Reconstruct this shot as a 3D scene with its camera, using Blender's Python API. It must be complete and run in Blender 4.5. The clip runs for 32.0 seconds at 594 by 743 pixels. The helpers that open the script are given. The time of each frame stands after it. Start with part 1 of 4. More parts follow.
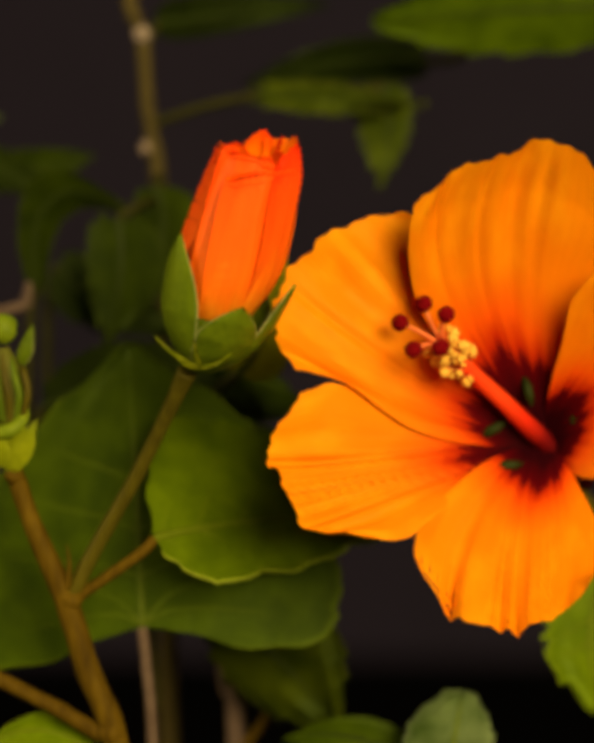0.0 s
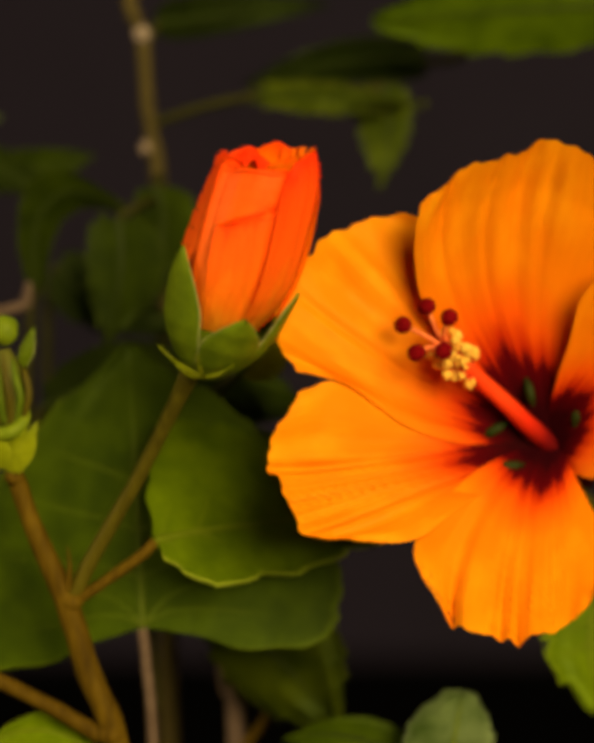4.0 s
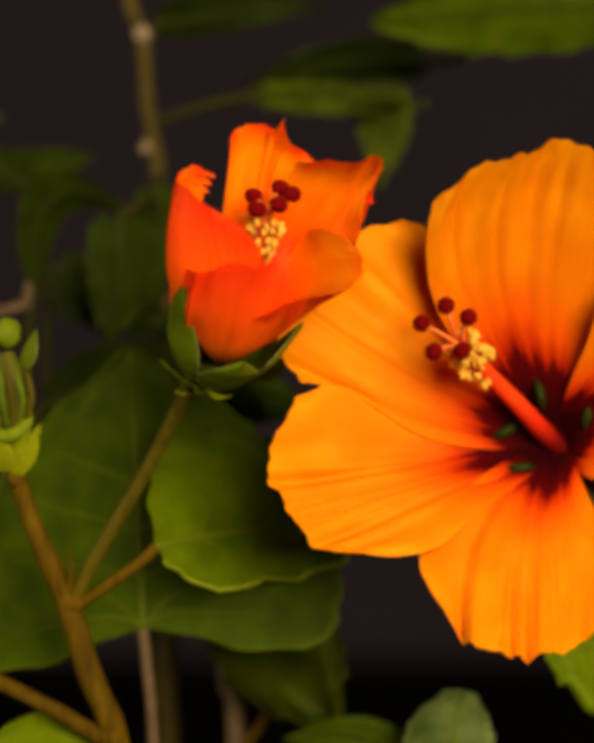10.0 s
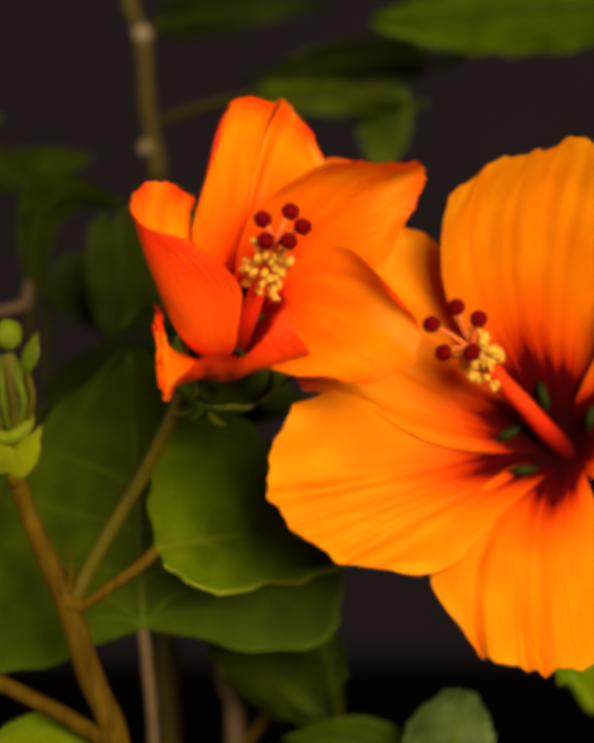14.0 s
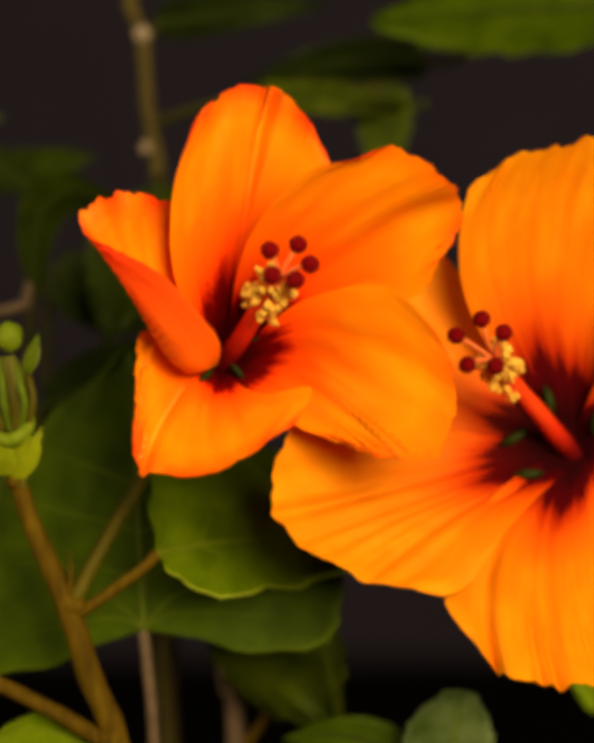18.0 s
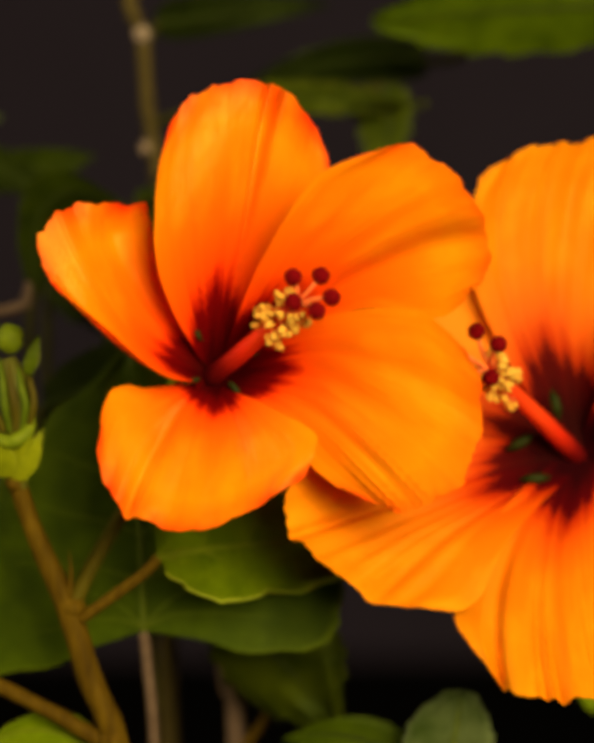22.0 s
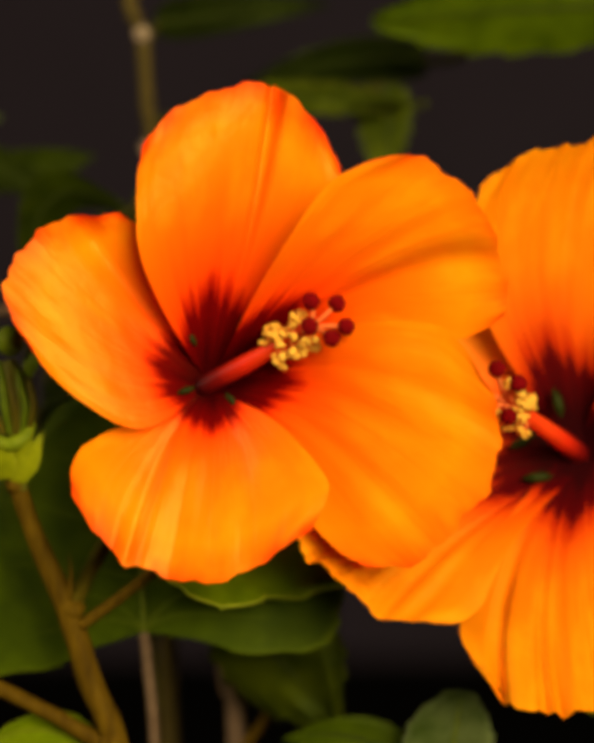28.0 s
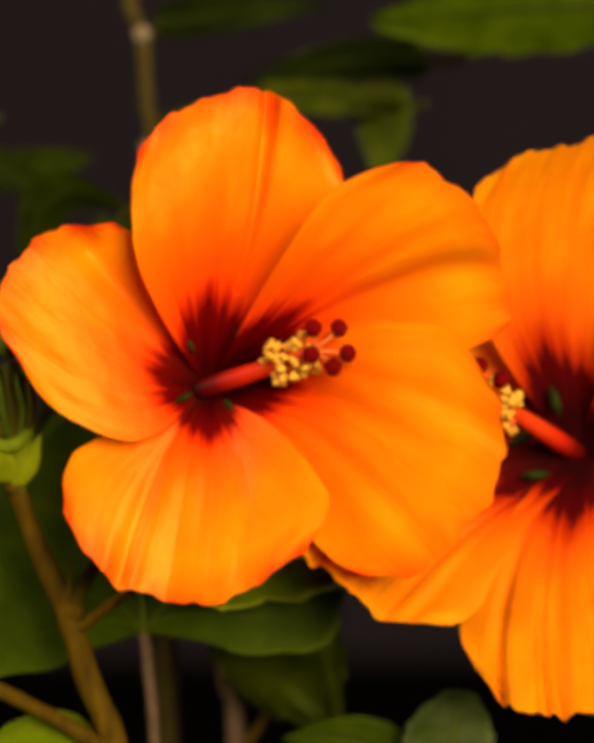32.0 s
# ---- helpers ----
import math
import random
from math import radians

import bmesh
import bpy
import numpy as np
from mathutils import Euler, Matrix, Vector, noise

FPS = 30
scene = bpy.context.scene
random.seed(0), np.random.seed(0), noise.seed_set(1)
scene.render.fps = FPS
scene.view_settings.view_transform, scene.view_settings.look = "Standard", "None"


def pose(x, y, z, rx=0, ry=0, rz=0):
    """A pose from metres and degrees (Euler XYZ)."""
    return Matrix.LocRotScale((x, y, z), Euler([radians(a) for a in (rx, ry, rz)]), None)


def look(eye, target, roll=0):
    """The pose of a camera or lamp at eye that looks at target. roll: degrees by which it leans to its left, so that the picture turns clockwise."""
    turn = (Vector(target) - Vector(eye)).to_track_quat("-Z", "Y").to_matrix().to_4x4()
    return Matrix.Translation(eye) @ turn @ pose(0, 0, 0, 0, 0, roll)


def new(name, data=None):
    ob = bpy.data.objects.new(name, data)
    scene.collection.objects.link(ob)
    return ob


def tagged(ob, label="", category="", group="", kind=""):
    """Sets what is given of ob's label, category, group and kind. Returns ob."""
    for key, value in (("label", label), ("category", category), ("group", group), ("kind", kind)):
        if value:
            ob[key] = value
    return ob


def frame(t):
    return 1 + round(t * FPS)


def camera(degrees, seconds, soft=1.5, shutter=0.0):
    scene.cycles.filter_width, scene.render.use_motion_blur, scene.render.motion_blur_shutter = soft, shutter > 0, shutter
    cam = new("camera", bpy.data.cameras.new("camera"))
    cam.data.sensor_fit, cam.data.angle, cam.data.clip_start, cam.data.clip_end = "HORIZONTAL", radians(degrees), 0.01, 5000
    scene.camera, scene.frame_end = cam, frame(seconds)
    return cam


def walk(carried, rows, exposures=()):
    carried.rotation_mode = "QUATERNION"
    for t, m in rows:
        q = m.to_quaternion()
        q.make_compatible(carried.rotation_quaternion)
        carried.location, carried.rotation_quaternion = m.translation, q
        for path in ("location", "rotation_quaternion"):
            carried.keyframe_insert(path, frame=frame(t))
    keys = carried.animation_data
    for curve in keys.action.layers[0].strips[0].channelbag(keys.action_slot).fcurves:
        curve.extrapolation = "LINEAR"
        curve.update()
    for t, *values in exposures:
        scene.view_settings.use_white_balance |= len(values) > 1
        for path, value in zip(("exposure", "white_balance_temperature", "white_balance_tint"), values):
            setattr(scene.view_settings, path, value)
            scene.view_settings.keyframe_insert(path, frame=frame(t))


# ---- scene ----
# Close view of a hibiscus: one bud opens into a flower in front of an older, open flower.
# The camera stands still on a support; the flower's plane lies 0.4 m before the lens.
LENS = 2 * math.degrees(math.atan(0.0627 / 0.4))
EYE = Vector((0.0, -0.4, 0.30))
cam = camera(LENS, 32.0, soft=6.8)
cam.data.dof.use_dof = True
cam.data.dof.focus_distance = 0.40
cam.data.dof.aperture_fstop = 8.0
STAND = look(EYE, EYE + Vector((0, 1, 0)))
walk(cam, [(0.0, STAND), (32.0, STAND)])

# ---- light: assumed large key behind the camera, smaller added side fill, sources unseen ----
world = bpy.data.worlds.new("outside")
scene.world = world
world.use_nodes = True
world.node_tree.nodes["Background"].inputs[0].default_value = (0.8, 0.9, 1.0, 1)
world.node_tree.nodes["Background"].inputs[1].default_value = 0.3


def added_area_light(name, eye, target, wide, high, watts, colour):
    lamp = bpy.data.lights.new(name, "AREA")
    lamp.shape, lamp.size, lamp.size_y, lamp.energy, lamp.color = "RECTANGLE", wide, high, watts, colour
    ob = new(name, lamp)
    ob.matrix_world = look(eye, target)


added_area_light("added_area_light", (1.00, -1.93, 1.05), (1.00, 0.0, 1.05), 1.5, 1.3, 100.0, (1.0, 0.88, 0.58))
added_area_light("side_fill_light", (-2.13, -0.9, 1.2), (0.0, -0.9, 1.2), 0.9, 0.9, 34.0, (1.0, 0.90, 0.64))
scene.view_settings.exposure = 0.0

U = 1e-4  # a tenth of a millimetre


def at(h, v, y=0.0):
    """A place by its tenths of a millimetre across and down, as on the flower's plane, and its depth behind that plane."""
    d = 1 + y * U / 0.4
    return Vector(((h - 627) * U * d, y * U, EYE.z - (v - 784) * U * d))


# ---- materials ----
def material(name, rough=0.5, spec=0.4, tint=(1, 1, 1)):
    m = bpy.data.materials.new(name)
    m.use_nodes = True
    b = m.node_tree.nodes["Principled BSDF"]
    b.inputs["Roughness"].default_value = rough
    b.inputs["Specular IOR Level"].default_value = spec
    b.inputs["Specular Tint"].default_value = (*tint, 1)
    return m, m.node_tree.nodes, m.node_tree.links, b


def ramp(nodes, stops):
    r = nodes.new("ShaderNodeValToRGB")
    while len(r.color_ramp.elements) < len(stops):
        r.color_ramp.elements.new(0.5)
    for e, (p, c) in zip(r.color_ramp.elements, stops):
        e.position, e.color = p, (*c, 1)
    return r


def noise_tex(nodes, links, source, scale, detail=3.0, stretch=None):
    n = nodes.new("ShaderNodeTexNoise")
    n.inputs["Scale"].default_value, n.inputs["Detail"].default_value = scale, detail
    if stretch:
        mp = nodes.new("ShaderNodeMapping")
        mp.inputs["Scale"].default_value = stretch
        links.new(source, mp.inputs["Vector"])
        source = mp.outputs["Vector"]
    links.new(source, n.inputs["Vector"])
    return n


def math_node(nodes, links, op, a, b):
    n = nodes.new("ShaderNodeMath")
    n.operation = op
    for i, x in enumerate((a, b)):
        if isinstance(x, (int, float)):
            n.inputs[i].default_value = x
        else:
            links.new(x, n.inputs[i])
    return n.outputs[0]


def mix_rgb(nodes, links, kind, fac, a, b):
    n = nodes.new("ShaderNodeMix")
    n.data_type, n.blend_type = "RGBA", kind
    for slot, x in ((0, fac), (6, a), (7, b)):
        if isinstance(x, (int, float)):
            n.inputs[slot].default_value = x
        elif isinstance(x, tuple):
            n.inputs[slot].default_value = (*x, 1)
        else:
            links.new(x, n.inputs[slot])
    return n.outputs[2]


def bump(nodes, links, b, height, strength, distance):
    n = nodes.new("ShaderNodeBump")
    n.inputs["Strength"].default_value, n.inputs["Distance"].default_value = strength, distance
    links.new(height, n.inputs["Height"])
    links.new(n.outputs[0], b.inputs["Normal"])


def petal_material(name, stops, streak=0.09, vein=0.13, rough=0.33, pale=0.36):
    """Colour runs from the claw to the rim with ragged streaks; fine veins fan out along the petal."""
    m, nodes, links, b = material(name, rough, 0.32, (1.0, 0.55, 0.10))
    uv = nodes.new("ShaderNodeUVMap")
    uv.uv_map = "petal"
    sep = nodes.new("ShaderNodeSeparateXYZ")
    links.new(uv.outputs[0], sep.inputs[0])
    fine = noise_tex(nodes, links, uv.outputs[0], 1.0, 4, (26, 1.6, 1))
    broad = noise_tex(nodes, links, uv.outputs[0], 1.0, 3, (3.5, 2.5, 1))
    a = math_node(nodes, links, "MULTIPLY", math_node(nodes, links, "SUBTRACT", fine.outputs[0], 0.5), streak * 2)
    c = math_node(nodes, links, "MULTIPLY", math_node(nodes, links, "SUBTRACT", broad.outputs[0], 0.5), 0.16)
    fade = nodes.new("ShaderNodeMapRange")
    fade.inputs[1].default_value, fade.inputs[2].default_value = 0.24, 0.42
    fade.inputs[3].default_value, fade.inputs[4].default_value = 1.0, 0.30
    links.new(sep.outputs[1], fade.inputs[0])
    a = math_node(nodes, links, "MULTIPLY", a, fade.outputs[0])
    off = math_node(nodes, links, "SUBTRACT", sep.outputs[0], 0.5)
    bow = math_node(nodes, links, "MULTIPLY", math_node(nodes, links, "MULTIPLY", off, off), 0.40)
    along = math_node(nodes, links, "ADD", math_node(nodes, links, "ADD", math_node(nodes, links, "ADD", sep.outputs[1], a), c), bow)
    r = ramp(nodes, stops)
    links.new(along, r.inputs[0])
    veins = noise_tex(nodes, links, uv.outputs[0], 1.0, 2, (46, 1.1, 1))
    vr = ramp(nodes, [(0.35, (0.80, 0.62, 0.5)), (0.6, (1, 1, 1))])
    links.new(veins.outputs[0], vr.inputs[0])
    col = mix_rgb(nodes, links, "MULTIPLY", vein, r.outputs[0], vr.outputs[0])
    patch = noise_tex(nodes, links, uv.outputs[0], 1.0, 4, (5.0, 3.2, 1))
    pr = ramp(nodes, [(0.46, (0, 0, 0)), (0.66, (1, 1, 1))])
    links.new(patch.outputs[0], pr.inputs[0])
    outer = nodes.new("ShaderNodeMapRange")
    outer.inputs[1].default_value, outer.inputs[2].default_value = 0.38, 0.62
    outer.inputs[3].default_value, outer.inputs[4].default_value = 0.0, pale
    links.new(along, outer.inputs[0])
    col = mix_rgb(nodes, links, "MIX", math_node(nodes, links, "MULTIPLY", pr.outputs[0], outer.outputs[0]), col, (0.98, 0.36, 0.004))
    shine = nodes.new("ShaderNodeMapRange")
    shine.inputs[1].default_value, shine.inputs[2].default_value = 0.18, 0.32
    shine.inputs[3].default_value, shine.inputs[4].default_value = 0.03, 0.36
    links.new(along, shine.inputs[0])
    links.new(shine.outputs[0], b.inputs["Specular IOR Level"])
    links.new(col, b.inputs["Base Color"])
    hgt = math_node(nodes, links, "ADD", math_node(nodes, links, "MULTIPLY", veins.outputs[0], 0.28), math_node(nodes, links, "MULTIPLY", patch.outputs[0], 1.6))
    bump(nodes, links, b, hgt, 0.40, 0.0012)
    return m


PETAL = petal_material("petal_inside", [
    (0.04, (0.036, 0.0006, 0.001)), (0.185, (0.14, 0.0012, 0.001)), (0.222, (0.52, 0.012, 0.001)),
    (0.27, (0.93, 0.056, 0.001)), (0.38, (0.96, 0.094, 0.001)), (0.55, (0.97, 0.154, 0.001)), (0.80, (0.97, 0.228, 0.001)), (0.91, (0.96, 0.150, 0.001)), (1.0, (0.92, 0.045, 0.002))])
PETAL_BACK = petal_material("petal_outside", [
    (0.10, (0.75, 0.28, 0.010)), (0.30, (0.92, 0.17, 0.004)), (0.50, (0.95, 0.115, 0.004)), (0.75, (0.94, 0.068, 0.003)), (0.95, (0.90, 0.032, 0.003))], vein=0.5, rough=0.5, pale=0.0)
OLD_PETAL = petal_material("old_petal", [
    (0.06, (0.020, 0.001, 0.002)), (0.185, (0.075, 0.001, 0.002)), (0.225, (0.45, 0.018, 0.001)),
    (0.31, (0.75, 0.078, 0.001)), (0.48, (0.80, 0.170, 0.001)), (0.90, (0.82, 0.215, 0.001))], rough=0.5, pale=0.4)


def leaf_material(name, dark, light, edge, gloss=0.42, both=True):
    m, nodes, links, b = material(name, gloss, 0.12, (0.8, 1.0, 0.2))
    uv = nodes.new("ShaderNodeUVMap")
    uv.uv_map = "petal"
    sep = nodes.new("ShaderNodeSeparateXYZ")
    links.new(uv.outputs[0], sep.inputs[0])
    off = math_node(nodes, links, "SUBTRACT", sep.outputs[0], 0.5)
    if both:
        off = math_node(nodes, links, "ABSOLUTE", off, 0)
    geo = nodes.new("ShaderNodeNewGeometry")
    blot = noise_tex(nodes, links, geo.outputs["Position"], 120, 4)
    cells = noise_tex(nodes, links, geo.outputs["Position"], 900, 3)
    r = ramp(nodes, [(0.32, dark), (0.68, light)])
    links.new(blot.outputs[0], r.inputs[0])
    fine = ramp(nodes, [(0.3, (0.78, 0.8, 0.7)), (0.7, (1.1, 1.1, 1.0))])
    links.new(cells.outputs[0], fine.inputs[0])
    col = mix_rgb(nodes, links, "MULTIPLY", 0.7, r.outputs[0], fine.outputs[0])
    rim = ramp(nodes, [(0.478, (0, 0, 0)), (0.497, (1, 1, 1))])
    links.new(off, rim.inputs[0])
    col = mix_rgb(nodes, links, "MIX", math_node(nodes, links, "MULTIPLY", rim.outputs[0], 0.8), col, edge)
    links.new(col, b.inputs["Base Color"])
    hgt = math_node(nodes, links, "ADD", blot.outputs[0], math_node(nodes, links, "MULTIPLY", cells.outputs[0], 0.35))
    bump(nodes, links, b, hgt, 0.4, 0.0008)
    return m


LEAF = leaf_material("leaf_green", (0.022, 0.034, 0.0003), (0.042, 0.060, 0.0004), (0.09, 0.11, 0.002))
# Pale rim on one edge: light through the thin margin, painted in.
LEAF_RIM = leaf_material("leaf_lit_rim", (0.055, 0.080, 0.0005), (0.10, 0.132, 0.0008), (0.50, 0.52, 0.03), both=False)
# Lit copy of the leaf green: the brightness is put into the colour.
LEAF_BRIGHT = leaf_material("leaf_lit_green", (0.075, 0.105, 0.0008), (0.13, 0.17, 0.0012), (0.20, 0.24, 0.004))
LEAF_HIGH = leaf_material("leaf_upper_green", (0.028, 0.044, 0.0004), (0.056, 0.080, 0.0006), (0.08, 0.10, 0.002))
# Shaded copies of the leaf green: the bush's shade is put into these colours.
LEAF_SHADE = leaf_material("leaf_painted_shade", (0.008, 0.012, 0.0003), (0.021, 0.029, 0.0004), (0.032, 0.036, 0.002))
LEAF_DEEPEST_SHADE = leaf_material("leaf_deepest_shade", (0.003, 0.0045, 0.0004), (0.006, 0.009, 0.0005), (0.007, 0.009, 0.001))
LEAF_DEEP_SHADE = leaf_material("leaf_deep_shade", (0.0045, 0.0065, 0.0004), (0.010, 0.014, 0.0005), (0.012, 0.016, 0.001))
LEAF_OLIVE = leaf_material("leaf_olive", (0.018, 0.024, 0.0005), (0.052, 0.060, 0.001), (0.07, 0.07, 0.006))
# Yellowish olive, lightened in the colour to offset the shade behind the bud.
LEAF_YELLOW = leaf_material("leaf_yellow_olive_lit", (0.15, 0.13, 0.001), (0.22, 0.19, 0.002), (0.14, 0.13, 0.01))
LEAF_PALE = leaf_material("leaf_pale", (0.030, 0.048, 0.006), (0.11, 0.13, 0.04), (0.17, 0.19, 0.07))
SEPAL = leaf_material("sepal_green", (0.058, 0.080, 0.002), (0.13, 0.16, 0.004), (0.45, 0.40, 0.12))
BRACT = leaf_material("bract_yellow_green", (0.13, 0.145, 0.002), (0.25, 0.25, 0.004), (0.38, 0.36, 0.03))


def plain(name, a, b_, scale, rough=0.6, spec=0.12, stretch=None, depth=0.0005, strength=0.5):
    m, nodes, links, b = material(name, rough, spec, (1.0, 0.85, 0.45))
    tc = nodes.new("ShaderNodeTexCoord")
    n = noise_tex(nodes, links, tc.outputs["Object"], scale, 5, stretch)
    big = noise_tex(nodes, links, tc.outputs["Object"], scale * 0.13, 3)
    r = ramp(nodes, [(0.3, a), (0.7, b_)])
    links.new(math_node(nodes, links, "ADD", math_node(nodes, links, "MULTIPLY", n.outputs[0], 0.6),
                        math_node(nodes, links, "MULTIPLY", big.outputs[0], 0.4)), r.inputs[0])
    links.new(r.outputs[0], b.inputs["Base Color"])
    bump(nodes, links, b, n.outputs[0], strength, depth)
    return m


STEM = plain("stem_bark", (0.034, 0.015, 0.0012), (0.135, 0.072, 0.003), 500, 0.6, 0.05, stretch=(1, 1, 0.25))
STEM_GREEN = plain("stem_green", (0.050, 0.036, 0.002), (0.105, 0.078, 0.004), 500, 0.5, stretch=(1, 1, 0.25))
# Darker copy of the stem green, with the shade put into its colour.
STEM_SHADE = plain("stem_shaded", (0.018, 0.016, 0.002), (0.032, 0.028, 0.003), 500, 0.6)
STEM_FAR = plain("stem_grey_brown", (0.030, 0.020, 0.004), (0.085, 0.056, 0.012), 400, 0.7)
VEIN_SOFT = plain("leaf_vein_soft", (0.058, 0.074, 0.002), (0.085, 0.10, 0.003), 800, 0.5)
STEM_PINK = plain("stem_pinkish", (0.075, 0.042, 0.022), (0.15, 0.09, 0.05), 400, 0.6)
NODE_SCAR = plain("node_scar", (0.17, 0.11, 0.06), (0.30, 0.21, 0.13), 600, 0.7)
# Vein colour darkened to carry the shade on the far leaves.
VEIN_SHADE = plain("leaf_vein_shade", (0.015, 0.022, 0.002), (0.025, 0.034, 0.003), 800, 0.5)
VEIN = plain("leaf_vein", (0.085, 0.105, 0.002), (0.13, 0.15, 0.003), 800, 0.5)


def column_material():
    """Red along its length, maroon at the root."""
    m, nodes, links, b = material("column_red", 0.45, 0.12)
    tc = nodes.new("ShaderNodeTexCoord")
    sep = nodes.new("ShaderNodeSeparateXYZ")
    links.new(tc.outputs["Object"], sep.inputs[0])
    n = noise_tex(nodes, links, tc.outputs["Object"], 300, 4)
    z = math_node(nodes, links, "ADD", math_node(nodes, links, "MULTIPLY", sep.outputs[2], 40), math_node(nodes, links, "MULTIPLY", n.outputs[0], 0.08))
    r = ramp(nodes, [(0.0, (0.03, 0.0006, 0.001)), (0.22, (0.16, 0.003, 0.002)), (0.52, (0.62, 0.020, 0.003)), (0.95, (0.82, 0.055, 0.006))])
    links.new(z, r.inputs[0])
    links.new(r.outputs[0], b.inputs["Base Color"])
    bump(nodes, links, b, n.outputs[0], 0.4, 0.0004)
    return m


COLUMN = column_material()
SLIT = plain("calyx_glimpse_green", (0.006, 0.011, 0.001), (0.022, 0.034, 0.003), 500, 0.5)
STYLE = plain("style_pink", (0.78, 0.12, 0.02), (0.86, 0.22, 0.05), 600, 0.5)
THROAT = plain("throat_maroon", (0.012, 0.0004, 0.0006), (0.03, 0.001, 0.001), 300, 0.8)
STIGMA = plain("stigma_maroon", (0.11, 0.001, 0.002), (0.23, 0.002, 0.004), 2500, 0.9, 0.05, depth=0.0004, strength=1.0)
POLLEN = plain("anther_yellow", (0.80, 0.34, 0.015), (0.95, 0.58, 0.09), 1500, 0.8, 0.1, depth=0.0004, strength=1.0)
BUD_GREEN = plain("young_bud_green", (0.055, 0.050, 0.004), (0.12, 0.11, 0.01), 350, 0.5, stretch=(1, 1, 0.2))
SEPAL_SOLID = plain("young_sepal_green", (0.045, 0.070, 0.002), (0.12, 0.155, 0.004), 350, 0.5)
BRACT_SOLID = plain("young_bract_green", (0.10, 0.135, 0.003), (0.21, 0.24, 0.006), 350, 0.5)
WALL = plain("dark_backdrop_paint", (0.0135, 0.0098, 0.0152), (0.0172, 0.0124, 0.0190), 6, 0.9, 0.1, depth=0.002)
GROUND = plain("black_ground_cloth", (0.0008, 0.0008, 0.0009), (0.0018, 0.0017, 0.0018), 30, 0.95, 0.02, depth=0.002)


# ---- mesh helpers ----
def mesh_object(name, verts, faces, mats, uvs=None, normals=None, slots=None, smooth=True):
    me = bpy.data.meshes.new(name)
    me.from_pydata([tuple(v) for v in verts], [], faces)
    for m in mats:
        me.materials.append(m)
    if slots:
        me.polygons.foreach_set("material_index", slots)
    me.polygons.foreach_set("use_smooth", [smooth] * len(faces))
    if uvs:
        layer = me.uv_layers.new(name="petal")
        flat = []
        for f in faces:
            for i in f:
                flat += uvs[i]
        layer.data.foreach_set("uv", flat)
    if normals:
        me.normals_split_custom_set_from_vertices([tuple(n) for n in normals])
    me.update()
    return new(name, me)


def part(name, ob, parent, label=""):
    """Hangs a mesh, built in its parent's space, under its thing or part."""
    ob.name = name
    ob.parent = parent
    if label:
        ob["label"] = label
    return ob


def sheet(name, f, nu, nv, thick, mats, s0=-1.0, s1=1.0, v0=0.0, v1=1.0, m=None, along=0.0):
    """A thin two-faced sheet over a surface f(s, v), in the space of the matrix m. The front lies on the side of the normal."""
    inv = m.inverted() if m else Matrix()
    rot = inv.to_3x3()
    front, back, nf, uvs = [], [], [], []
    for j in range(nv + 1):
        v = v0 + (v1 - v0) * j / nv
        for i in range(nu + 1):
            s = s0 + (s1 - s0) * i / nu
            p = f(s, v)
            e = 0.01
            ds = f(min(s + e, 1.05), v) - f(max(s - e, -1.05), v)
            dv = f(s, min(v + e, 1.0)) - f(s, max(v - e, 0.0))
            n = dv.cross(ds)
            n = n.normalized() if n.length > 1e-14 else Vector((0, -1, 0))
            front.append(inv @ (p + n * thick * 0.5))
            back.append(inv @ (p - n * thick * 0.5))
            nf.append(rot @ n)
            uvs.append((0.5 + 0.5 * s, v - along))
    k, w = len(front), nu + 1
    faces, slots = [], []
    for j in range(nv):
        for i in range(nu):
            a = j * w + i
            faces += [(a, a + w, a + w + 1, a + 1), (k + a, k + a + 1, k + a + w + 1, k + a + w)]
            slots += [0, len(mats) - 1]
    ring = [*range(w), *[j * w + nu for j in range(1, nv + 1)], *[nv * w + i for i in range(nu - 1, -1, -1)],
            *[j * w for j in range(nv - 1, 0, -1)]]
    for a, b in zip(ring, ring[1:] + ring[:1]):
        faces.append((a, b, k + b, k + a))
        slots.append(0)
    return mesh_object(name, front + back, faces, mats, uvs + uvs, nf + [-n for n in nf], slots)


